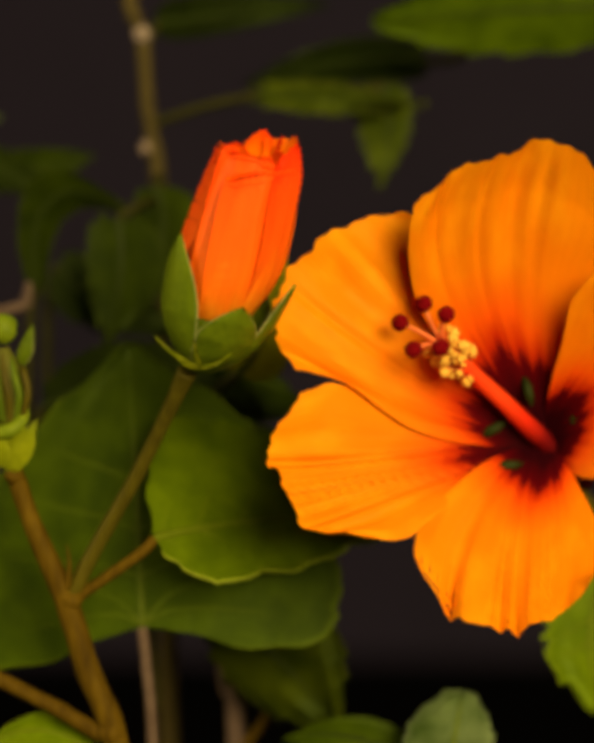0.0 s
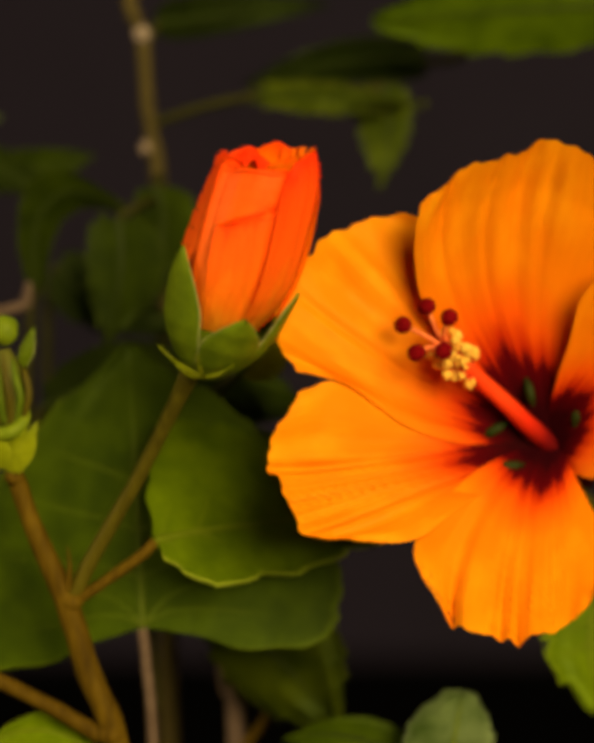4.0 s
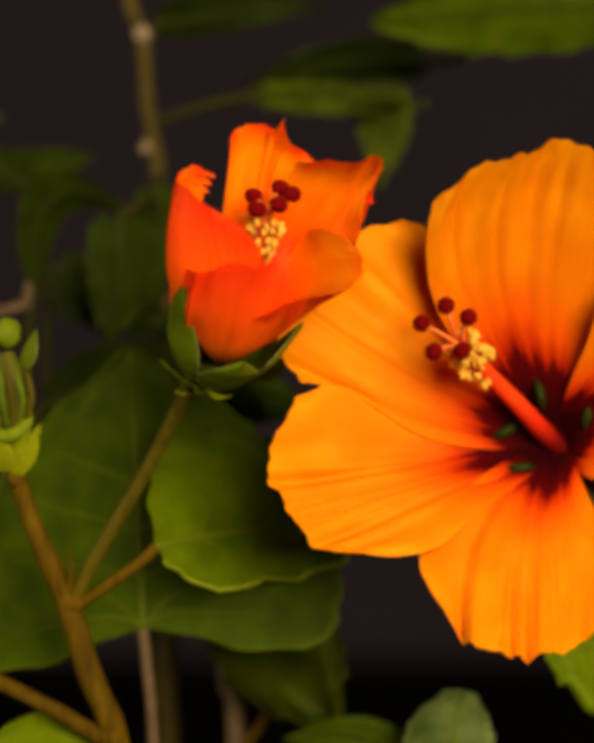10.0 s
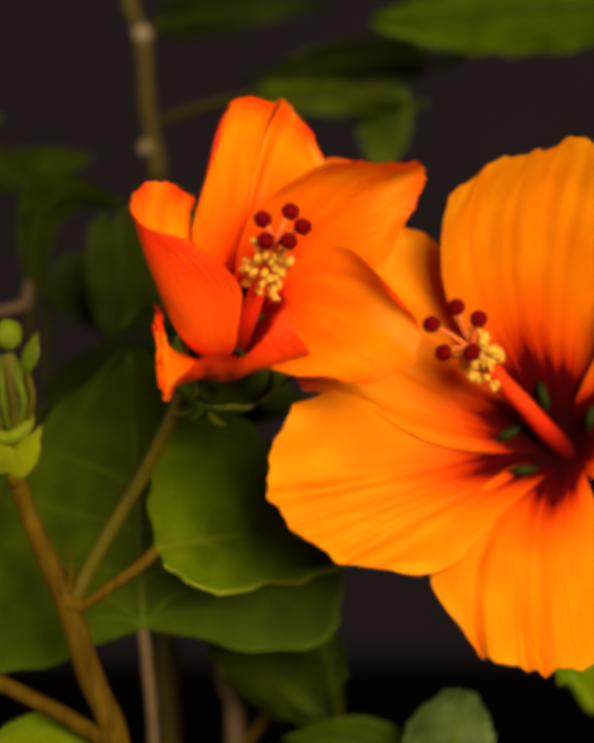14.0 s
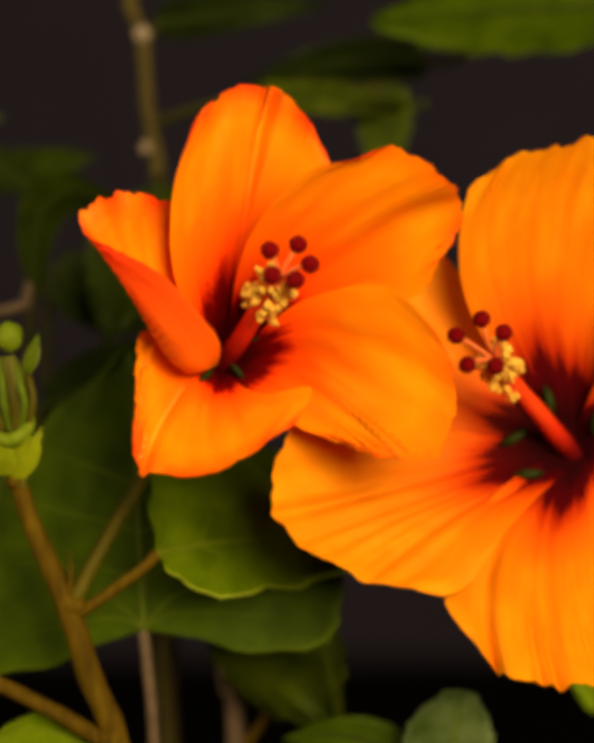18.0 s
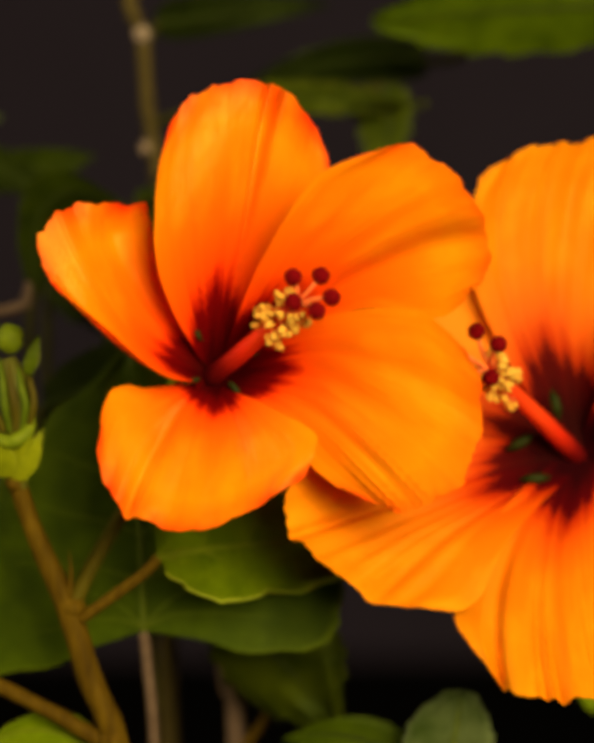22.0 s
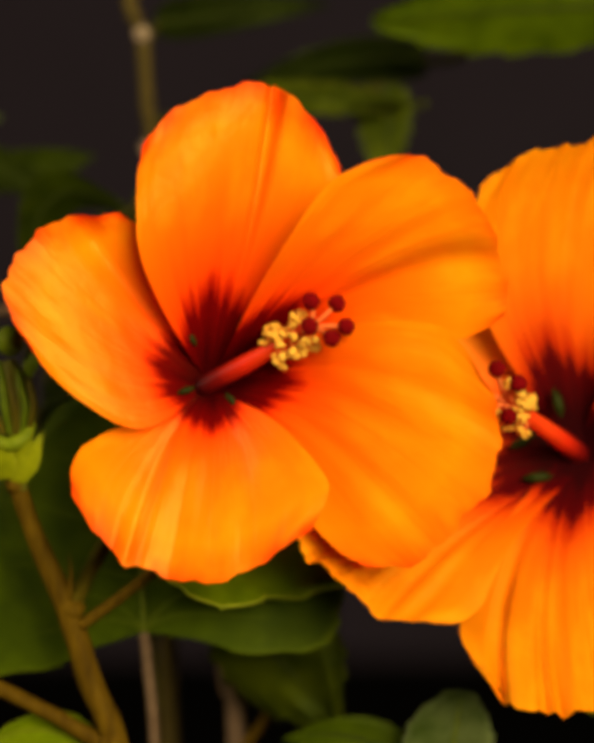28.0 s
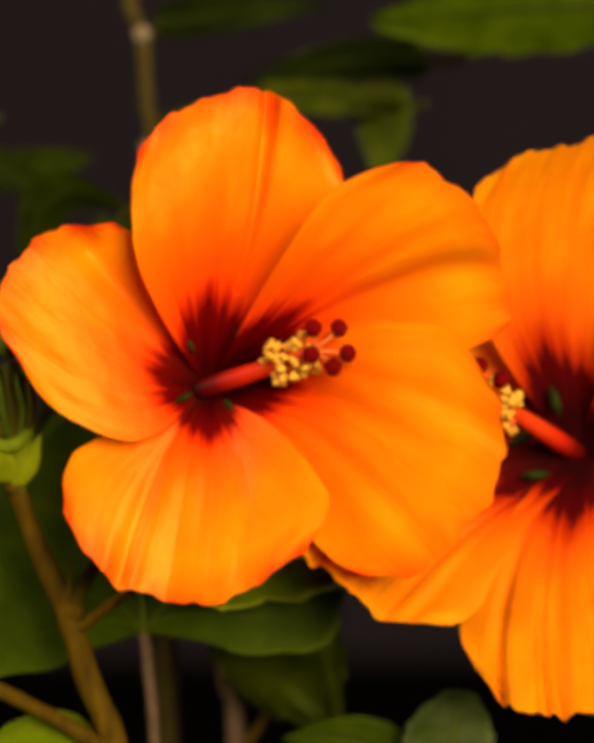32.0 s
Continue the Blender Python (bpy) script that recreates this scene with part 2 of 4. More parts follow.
def tube(name, pts, radii, mat, sides=12, wobble=0.0, steps=8):
    """A round stalk through the points, with its own radius at each and a slightly uneven skin."""
    fine, rad = [], []
    n = len(pts)
    for i in range(n - 1):
        p0, p1, p2, p3 = pts[max(i - 1, 0)], pts[i], pts[i + 1], pts[min(i + 2, n - 1)]
        for k in range(steps if i < n - 2 else steps + 1):
            t = k / steps
            fine.append(0.5 * (2 * p1 + (p2 - p0) * t + (2 * p0 - 5 * p1 + 4 * p2 - p3) * t * t + (3 * p1 - p0 - 3 * p2 + p3) * t ** 3))
            rad.append(radii[i] + (radii[i + 1] - radii[i]) * t)
    verts, faces = [], []
    for i, p in enumerate(fine):
        d = (fine[min(i + 1, len(fine) - 1)] - fine[max(i - 1, 0)]).normalized()
        x = d.cross(Vector((0, 1, 0)))
        x = (x if x.length > 0.1 else d.cross(Vector((1, 0, 0)))).normalized()
        y = d.cross(x)
        for k in range(sides):
            a = 2 * math.pi * k / sides
            r = rad[i] * (1 + wobble * noise.noise(Vector((i * 0.35, k * 1.3, rad[0] * 9000))))
            verts.append(p + (x * math.cos(a) + y * math.sin(a)) * r)
    for i in range(len(fine) - 1):
        for k in range(sides):
            a, b = i * sides + k, i * sides + (k + 1) % sides
            faces.append((a, a + sides, b + sides, b))
    faces += [tuple(range(sides)), tuple(range(len(verts) - 1, len(verts) - 1 - sides, -1))]
    return mesh_object(name, verts, faces, [mat])


def ball(name, r, mat, squash=(1, 1, 1), rough=0.0, subdiv=2, centre=(0, 0, 0)):
    bm = bmesh.new()
    bmesh.ops.create_icosphere(bm, subdivisions=subdiv, radius=r)
    for v in bm.verts:
        v.co *= 1 + rough * noise.noise(v.co / r * 2.3 + Vector((r * 7e3, 0, 0)))
        v.co = Vector([a * b for a, b in zip(v.co, squash)]) + Vector(centre)
    for f in bm.faces:
        f.smooth = True
    me = bpy.data.meshes.new(name)
    bm.to_mesh(me)
    bm.free()
    me.materials.append(mat)
    return new(name, me)


def thing(name, place, label, category, group="", kind=""):
    ob = new(name)
    ob.location = place
    ob.empty_display_size = 0.01
    return tagged(ob, label, category, group, kind)


# ---- the surface of a petal or leaf ----
def oval_profile(v):
    """Rounded at both ends."""
    return 0.02 + 0.98 * max(0.0, math.sin(math.pi * min(1.0, 0.03 + 0.97 * v))) ** 0.55


def round_profile(v):
    """Broad and blunt."""
    return 0.02 + 0.98 * max(0.0, math.sin(math.pi * min(1.0, 0.03 + 0.97 * v))) ** 0.36


def leaf_profile(v):
    """Heart-shaped base, widest at a third, pointed tip."""
    return (0.02 + 0.98 * math.sin(math.pi / 2 * min(1, v / 0.34)) ** 0.55) * (1 - max(0, (v - 0.34) / 0.66) ** 1.9) + 0.012


def plain_leaf_profile(v):
    """As above, with a rounder base."""
    return (0.02 + 0.98 * math.sin(math.pi / 2 * min(1, v / 0.36)) ** 0.85) * (1 - max(0, (v - 0.36) / 0.64) ** 1.9) + 0.012


def blade(b, m, t, w, wl, wr, cl, cr, ruffle=0.0, waves=7.0, phase=0.0, prof=leaf_profile, tip_round=0.12, teeth=0.0, heart=0.0, wavy=0.0):
    """f(s, v) of a blade with a spine from b past m to t. w: the way to its s > 0 half; wl, wr: half-widths of the s > 0
    and s < 0 halves; cl, cr: degrees by which they roll towards the front."""
    ctrl = 2 * m - (b + t) / 2
    chord = (t - b).normalized()
    w = (w - chord * w.dot(chord)).normalized()
    cl, cr = radians(cl), radians(cr)

    def f(s, v):
        a = abs(s)
        vv = v * (1 - tip_round * s * s * v)
        if heart:
            vv -= heart * (a * prof(v)) ** 1.5 * (1 - v) ** 2
        if teeth:
            vv += teeth * a ** 4 * math.sin(v * 60 + 1.5 * math.sin(v * 17))
        if not teeth:
            vv += v ** 4 * (0.020 * math.sin(4.5 * s + phase * 3) + 0.010 * math.sin(11 * s + phase * 5) + 0.005 * math.sin(25 * s + phase))
        p = b * (1 - vv) ** 2 + ctrl * (2 * vv * (1 - vv)) + t * vv * vv
        tan = (ctrl - b) * (1 - vv) + (t - ctrl) * vv
        n = tan.cross(w).normalized()
        h, c = (wl, cl) if s > 0 else (wr, cr)
        q = a * prof(v)
        if not teeth:
            q *= 1 + a * a * v * (0.028 * math.sin(21 * v + phase * 4 + (2 if s > 0 else 0)) + 0.012 * math.sin(47 * v + phase))
        if teeth:
            q *= 1 + teeth * (1.3 * math.sin(v * 46 + phase) + 0.8 * math.sin(v * 97))
        if wavy:
            q *= 1 + wavy * a ** 3 * (math.sin(23 * v + 1) + 0.5 * math.sin(51 * v))
        if abs(c) < 0.02:
            x, z = h * q, 0.5 * h * c * q * q
        else:
            x, z = h * math.sin(c * q) / c, h * (1 - math.cos(c * q)) / c
        z += ruffle * v ** 2.5 * (0.6 * math.sin(waves * s + phase) + 0.6 * s * s * math.sin(2.3 * waves * s + 5 * v + 2 * phase))
        return p + w * (x if s > 0 else -x) + n * z
    return f


# ---- the opening flower: stages of its throat, axis and five petals ----
# Each petal is spanned by a small cage, from its forward edge to the edge that tucks under its neighbour. A row of cage points:
# low edge, middle and tucked edge below the half; the two edges (or all five) at three quarters; five along the rim. Across, down, depth.
TURNS = (95, 15, -38, -105, 170)  # ways of the five petals round the flower, in degrees
STAGES = {}


def glide(knots, points, x):
    """A smooth curve through the points, at the places x; knots and x rise."""
    k, p = np.array(knots, float), np.array(points, float)
    d = (p[1:] - p[:-1]) / (k[1:] - k[:-1])[:, None]
    m = np.empty_like(p)
    h = k[1:] - k[:-1]
    m[1:-1] = (d[:-1] * h[1:, None] + d[1:] * h[:-1, None]) / (h[1:] + h[:-1])[:, None]
    m[0], m[-1] = 1.5 * d[0] - 0.5 * m[1], 1.5 * d[-1] - 0.5 * m[-2]
    i = np.clip(np.searchsorted(k, x, "right") - 1, 0, len(k) - 2)
    u = ((x - k[i]) / h[i])[:, None]
    hh = h[i][:, None]
    return (2 * u ** 3 - 3 * u * u + 1) * p[i] + (u ** 3 - 2 * u * u + u) * hh * m[i] + (3 * u * u - 2 * u ** 3) * p[i + 1] + (u ** 3 - u * u) * hh * m[i + 1]


def full_cage(base, cage):
    """The cage with all five points at three quarters."""
    cage = [np.array(q, float) for q in cage]
    if len(cage) == 13:
        return cage
    c, m, w, c2, w2, *rim = cage
    low = [(3 * c + 6 * m - w) / 8, m, (3 * w + 6 * m - c) / 8]
    return [c, m, w, c2, *[glide((0, 0.45, 1), (base, q, r), np.array([0.75]))[0] for q, r in zip(low, rim[1:4])], w2, *rim]


def stage(t, base, axis, *petals):
    STAGES[t] = np.array([*base, *axis] + [x for p in petals for q in full_cage(base, p) for x in q], float)


def furled(t, base, top, axis, girth, rims, tucks, half=76):
    """The rolled bud: every petal wraps round a leaning core, its forward edge inside its neighbour, and its rim folds in. girth: radii at
    steps up the core; rims: how high each petal reaches; tucks: how far its rim folds in, as a share of the radius, and down."""
    b, a = np.array(base, float), np.array(top, float)
    petals = []
    for turn, rim, (inward, down) in zip(TURNS, rims, tucks):
        def place(side, high, share=1.0):
            x = radians(-turn - side * half * (0.6 + 0.4 * share))
            r = share * (np.interp(high, np.linspace(0, 1, len(girth)), girth) - 8 - 9 * side)
            return b + (a - b) * high + r * np.array((math.cos(x), 0, -math.sin(x)))
        sides = (1, 0.5, 0, -0.5, -1)
        fold = max(0.0, min(1.0, down / 0.1))
        shoulder = [0.36 + (0.62 + 0.36 * fold) * (high - 0.36) for high in rim]
        petals.append([place(1, 0.34), place(0, 0.34), place(-1, 0.34)] + [place(side, high) for side, high in zip(sides, shoulder)]
                      + [place(side, high - down * (1 + 0.6 * math.sin(5 * side + turn)), 1 - inward) for side, high in zip(sides, rim)])
    stage(t, base, axis, *petals)


furled(0.0, (440, 722, 40), (550, 302, -20), (0.24, -0.05, 0.97), (40, 100, 117, 122, 119, 112, 100, 80),
       ((0.90, 0.96, 1.06, 0.97, 0.93), (0.92, 0.95, 1.02, 0.98, 0.88), (0.86, 0.88, 0.88, 0.86, 0.82), (0.84, 0.90, 0.93, 0.95, 0.97), (0.88, 0.93, 0.98, 1.0, 0.98)),
       ((0.1, 0.0), (0.0, 0.0), (0.62, 0.15), (0.50, 0.13), (0.30, 0.07)))
furled(6.0, (452, 758, 40), (592, 330, -40), (0.25, -0.20, 0.95), (45, 110, 135, 143, 143, 140, 132, 116),
       ((0.96, 1.00, 1.05, 0.99, 0.98), (0.97, 0.98, 1.0, 0.99, 0.88), (0.76, 0.74, 0.68, 0.62, 0.54), (0.76, 0.80, 0.82, 0.84, 0.92), (0.84, 0.92, 0.97, 1.0, 1.0)),
       ((0.05, 0.0), (0.05, 0.0), (0.15, 0.03), (0.45, 0.10), (0.35, 0.08)))
stage(9.0, (458, 765, 50), (0.26, -0.45, 0.85),
      ((460, 560, 70), (520, 470, 110), (590, 470, 110), (480, 420, 50), (640, 400, 100), (490, 320, 40), (510, 288, 45), (555, 280, 50), (610, 312, 70), (665, 345, 85)),
      ((560, 470, 70), (650, 500, 50), (680, 570, 20), (600, 380, 30), (715, 540, -30), (620, 345, -10), (680, 342, -40), (730, 348, -60), (775, 340, -80), (745, 440, -60)),
      ((620, 520, 40), (605, 675, -20), (490, 722, -85), (650, 470, -10), (505, 655, -150), (715, 478, -70), (735, 545, -110), (665, 597, -150), (565, 605, -165), (495, 640, -165)),
      ((560, 690, -70), (445, 708, -85), (352, 645, -10), (605, 580, -140), (362, 530, -40), (600, 475, -140), (560, 530, -180), (510, 518, -190), (440, 525, -150), (385, 492, -70)),
      ((520, 600, -100), (375, 610, -60), (440, 560, 40), (560, 510, -150), (430, 450, 20), (500, 450, -150), (430, 400, -130), (395, 375, -90), (430, 345, -40), (475, 355, 10)))
stage(12.0, (472, 760, 75), (0.29, -0.65, 0.70),
      ((430, 520, 60), (510, 440, 110), (590, 450, 130), (450, 390, 40), (660, 370, 110), (472, 280, 30), (490, 245, 40), (530, 230, 55), (610, 265, 85), (665, 315, 105)),
      ((560, 460, 60), (640, 480, 70), (700, 520, 80), (630, 355, 0), (760, 545, 40), (680, 330, -40), (735, 342, -45), (795, 338, -50), (848, 350, -60), (800, 460, 0)),
      ((650, 520, 60), (620, 660, 60), (555, 752, 0), (730, 530, 10), (610, 745, -60), (790, 565, -60), (820, 615, -80), (815, 665, -90), (790, 705, -90), (700, 722, -90)),
      ((570, 752, -60), (450, 782, -80), (392, 695, 20), (640, 690, -150), (386, 700, -20), (590, 570, -170), (530, 650, -200), (445, 655, -210), (405, 705, -180), (392, 718, -110)),
      ((540, 650, -90), (348, 650, -40), (440, 570, 90), (520, 540, -150), (410, 480, 60), (420, 480, -160), (345, 430, -130), (335, 395, -80), (375, 365, -30), (430, 380, 30)))
stage(14.0, (480, 760, 95), (0.31, -0.74, 0.58),
      ((410, 500, 50), (500, 430, 100), (590, 460, 130), (432, 390, 20), (680, 380, 110), (462, 285, 20), (480, 235, 35), (515, 208, 50), (625, 245, 85), (668, 310, 115)),
      ((530, 460, 50), (640, 480, 70), (720, 520, 90), (650, 365, -20), (790, 570, 50), (720, 332, -50), (770, 345, -45), (840, 345, -40), (893, 365, -40), (850, 470, 10)),
      ((660, 530, 60), (640, 640, 90), (560, 775, 60), (760, 545, 0), (630, 790, 0), (845, 645, -50), (882, 690, -55), (862, 760, -60), (800, 798, -60), (710, 795, -40)),
      ((560, 760, -20), (450, 800, -60), (350, 720, 40), (650, 740, -100), (330, 640, 20), (590, 655, -130), (520, 755, -170), (430, 755, -185), (350, 820, -150), (345, 720, -40)),
      ((500, 700, -80), (370, 690, -10), (440, 560, 100), (505, 590, -130), (400, 470, 80), (390, 500, -140), (285, 460, -110), (290, 397, -50), (350, 385, 0), (415, 415, 60)))
stage(17.0, (472, 765, 120), (0.33, -0.82, 0.46),
      ((375, 560, 30), (490, 430, 90), (590, 480, 140), (372, 400, -5), (690, 370, 120), (415, 255, 0), (455, 222, 25), (500, 190, 45), (610, 215, 80), (675, 310, 115)),
      ((530, 480, 10), (650, 520, 60), (740, 590, 110), (640, 370, -45), (850, 620, 60), (730, 342, -55), (818, 318, -50), (900, 358, -40), (957, 430, -20), (905, 530, 30)),
      ((650, 610, 40), (650, 730, 80), (565, 842, 100), (800, 590, 0), (640, 875, 60), (900, 690, -30), (945, 810, -35), (900, 930, -40), (820, 925, -20), (730, 895, 10)),
      ((560, 820, 0), (440, 840, 20), (350, 735, 100), (655, 800, -60), (312, 685, 70), (610, 860, -110), (530, 925, -120), (430, 955, -110), (312, 955, -80), (304, 850, 10)),
      ((468, 690, -60), (370, 745, 10), (430, 560, 120), (360, 555, -90), (390, 450, 110), (235, 520, -70), (188, 468, -50), (225, 410, -10), (300, 402, 40), (385, 425, 90)))
stage(20.0, (459, 786, 147), (0.31, -0.88, 0.37),
      ((350, 560, 30), (480, 440, 80), (590, 530, 150), (365, 390, -5), (685, 410, 125), (405, 225, 5), (450, 205, 20), (500, 178, 40), (620, 205, 75), (688, 315, 115)),
      ((545, 510, 0), (690, 550, 60), (770, 640, 110), (650, 375, -50), (890, 655, 60), (775, 332, -55), (868, 310, -45), (955, 375, -35), (1007, 470, -15), (960, 560, 30)),
      ((680, 655, 40), (670, 790, 80), (590, 870, 110), (850, 640, 0), (650, 940, 70), (955, 710, -25), (990, 830, -25), (940, 985, -30), (860, 1022, -20), (770, 1005, 20)),
      ((570, 860, 10), (430, 890, 50), (355, 745, 115), (665, 870, -50), (285, 745, 85), (620, 935, -80), (520, 1010, -80), (405, 1060, -70), (280, 1018, -40), (262, 900, 20)),
      ((370, 690, -10), (315, 745, 40), (360, 570, 140), (265, 620, -60), (335, 470, 130), (130, 505, -40), (150, 450, -20), (215, 410, 10), (280, 420, 50), (345, 425, 100)))
stage(23.0, (450, 800, 165), (0.29, -0.91, 0.30),
      ((325, 560, 10), (480, 450, 80), (600, 540, 150), (318, 380, -10), (690, 420, 125), (335, 270, -5), (405, 200, 20), (495, 173, 40), (615, 205, 70), (690, 320, 110)),
      ((570, 535, 0), (700, 570, 60), (770, 650, 110), (670, 380, -50), (930, 680, 60), (780, 320, -55), (885, 312, -40), (985, 405, -25), (1043, 550, 0), (1010, 630, 40)),
      ((700, 670, 40), (680, 810, 80), (590, 900, 110), (900, 665, 10), (670, 1000, 80), (1005, 760, -20), (1030, 880, -20), (970, 1030, -25), (880, 1088, -15), (780, 1090, 30)),
      ((600, 880, 30), (430, 930, 70), (290, 850, 120), (672, 950, -30), (215, 860, 90), (645, 1040, -45), (520, 1110, -40), (380, 1140, -35), (265, 1095, -10), (175, 1000, 30)),
      ((300, 815, 20), (250, 670, 60), (340, 560, 140), (175, 710, -10), (310, 470, 120), (95, 640, -25), (60, 545, -20), (100, 455, 0), (190, 440, 40), (300, 425, 95)))
stage(28.0, (442, 810, 178), (0.27, -0.93, 0.26),
      ((298, 545, 20), (475, 460, 85), (640, 530, 150), (288, 400, 0), (715, 420, 120), (298, 300, 0), (390, 222, 20), (505, 180, 40), (622, 210, 70), (712, 335, 130)),
      ((580, 550, 10), (720, 580, 60), (770, 680, 110), (690, 390, -40), (950, 720, 60), (800, 332, -50), (905, 338, -40), (1005, 430, -20), (1065, 580, 10), (1062, 670, 40)),
      ((710, 690, 40), (690, 840, 80), (590, 950, 120), (930, 690, 10), (662, 1110, 80), (1020, 800, -20), (1055, 895, -20), (1015, 1040, -25), (920, 1158, -10), (780, 1212, 40)),
      ((610, 915, 50), (425, 970, 90), (280, 890, 120), (695, 1030, 0), (165, 950, 90), (650, 1120, -10), (530, 1200, 0), (390, 1225, 0), (265, 1175, 10), (148, 1060, 30)),
      ((265, 900, 60), (245, 700, 90), (325, 580, 130), (115, 800, 30), (292, 480, 95), (55, 725, 10), (14, 620, 10), (50, 520, 20), (140, 465, 35), (255, 450, 60)))
stage(32.0, (438, 818, 182), (0.26, -0.94, 0.24),
      ((292, 560, 20), (470, 480, 90), (640, 560, 150), (278, 420, 0), (720, 430, 120), (290, 310, 0), (380, 235, 20), (490, 193, 40), (610, 218, 70), (712, 340, 130)),
      ((585, 560, 10), (720, 600, 60), (760, 690, 110), (690, 410, -40), (950, 745, 60), (800, 352, -50), (905, 352, -40), (1012, 450, -20), (1070, 600, 10), (1075, 690, 40)),
      ((700, 700, 40), (690, 850, 80), (590, 960, 120), (930, 690, 10), (660, 1140, 80), (1030, 800, -20), (1065, 910, -20), (1020, 1060, -25), (920, 1185, -10), (770, 1225, 40)),
      ((610, 930, 50), (420, 1000, 90), (270, 900, 120), (695, 1060, 0), (150, 960, 90), (640, 1165, -10), (520, 1245, 0), (390, 1272, 0), (250, 1225, 10), (130, 1100, 30)),
      ((260, 930, 60), (240, 720, 90), (320, 600, 130), (100, 850, 30), (285, 500, 95), (30, 745, 10), (-8, 655, 10), (40, 540, 20), (130, 485, 35), (240, 472, 60)))
TIMES = sorted(STAGES)


def stage_at(t):
    """The stage between two given ones, gliding."""
    for i in range(len(TIMES) - 1):
        if t <= TIMES[i + 1]:
            break
    t1, t2 = TIMES[i], TIMES[i + 1]
    p1, p2 = STAGES[t1], STAGES[t2]
    x = (t - t1) / (t2 - t1)

    def slope(j):
        if j == 0 or j == len(TIMES) - 1:
            return np.zeros_like(p1)
        return (STAGES[TIMES[j + 1]] - STAGES[TIMES[j - 1]]) / (TIMES[j + 1] - TIMES[j - 1])
    m1, m2 = slope(i) * (t2 - t1), slope(i + 1) * (t2 - t1)
    return (2 * x ** 3 - 3 * x * x + 1) * p1 + (x ** 3 - 2 * x * x + x) * m1 + (3 * x * x - 2 * x ** 3) * p2 + (x ** 3 - x * x) * m2


DS, DV = 80, 64  # the fineness at which a caged surface is worked out


def caged(base, way, cage, phase, ruffle=0.0, waves=6.5, swell=0.0, folds=(), ragged=1.0, claw=12 * U):
    """f(s, v) of a petal spanned by its cage, with ruffles, swells and folds along its normal. s = 1: the forward edge."""
    c, m, w, *upper = full_cage(base, cage)
    low = [c, (3 * c + 6 * m - w) / 8, m, (3 * w + 6 * m - c) / 8, w]
    s, v = np.linspace(-1, 1, DS + 1), np.linspace(0, 1, DV + 1)
    fine = np.linspace(0, 1.0625, 4 * DV + 17)
    cols = []
    for i in range(5):
        root = np.array(base) + np.array(way) * claw * (1 - i / 2)
        cols.append(glide((0, 0.45, 0.75, 1), (root, low[i], upper[i], upper[5 + i]), fine))
    cols = np.array(cols)[::-1]  # from s = -1 to 1
    net = np.array([glide((-1, -0.5, 0, 0.5, 1), cols[:, j], s) for j in range(len(fine))])
    S, V = np.meshgrid(s, v)
    cut = ragged * V ** 6 * (0.010 * np.sin(7 * S + phase * 3) + 0.008 * np.sin(17 * S + phase * 5) + 0.005 * np.sin(39 * S + phase) - 0.005 + 0.03 * np.abs(S) ** 7)
    pull = ragged * S * S * S * V ** 2 * (0.012 * (1 + np.sin(19 * V + phase * 4 + 2 * (S > 0))) + 0.007 * np.sin(43 * V + phase))
    vv, ss = V * (1 - cut) * 4 * DV, np.clip((S - pull + 1) * DS / 2, 0, DS)
    j, i = np.minimum(vv.astype(int), 4 * DV + 15), np.minimum(ss.astype(int), DS - 1)
    a, b = (vv - j)[..., None], (ss - i)[..., None]
    p = (net[j, i] * (1 - a) + net[j + 1, i] * a) * (1 - b) + (net[j, i + 1] * (1 - a) + net[j + 1, i + 1] * a) * b
    n = np.cross(np.gradient(p, axis=0), np.gradient(p, axis=1))
    n /= np.maximum(np.linalg.norm(n, axis=2, keepdims=True), 1e-15)
    z = ruffle * V ** 2.5 * (0.6 * np.sin(waves * S + phase) + 0.6 * S * S * np.sin(2.3 * waves * S + 5 * V + 2 * phase))
    if swell:
        z += swell * np.array([[y * noise.noise(Vector((x * 1.9 + phase * 5.3, y * 2.2, phase))) for x in s] for y in v])
    for place, deep, wide, *edge in folds:
        z -= deep * V * V * (1 - (edge[0] if edge else 0.7) * np.maximum(0, (V - 0.8) / 0.2)) * np.exp(-((S - place) / wide) ** 2)
    p = p + n * z[..., None]

    rows = [[Vector(q) for q in line] for line in p.tolist()]

    def f(s_, v_):
        x, y = (s_ + 1) * DS / 2, v_ * DV
        i, j = max(0, min(DS - 1, int(x))), max(0, min(DV - 1, int(y)))
        x, y = x - i, y - j
        one, two = rows[j], rows[j + 1]
        return one[i].lerp(one[i + 1], x).lerp(two[i].lerp(two[i + 1], x), y)
    return f


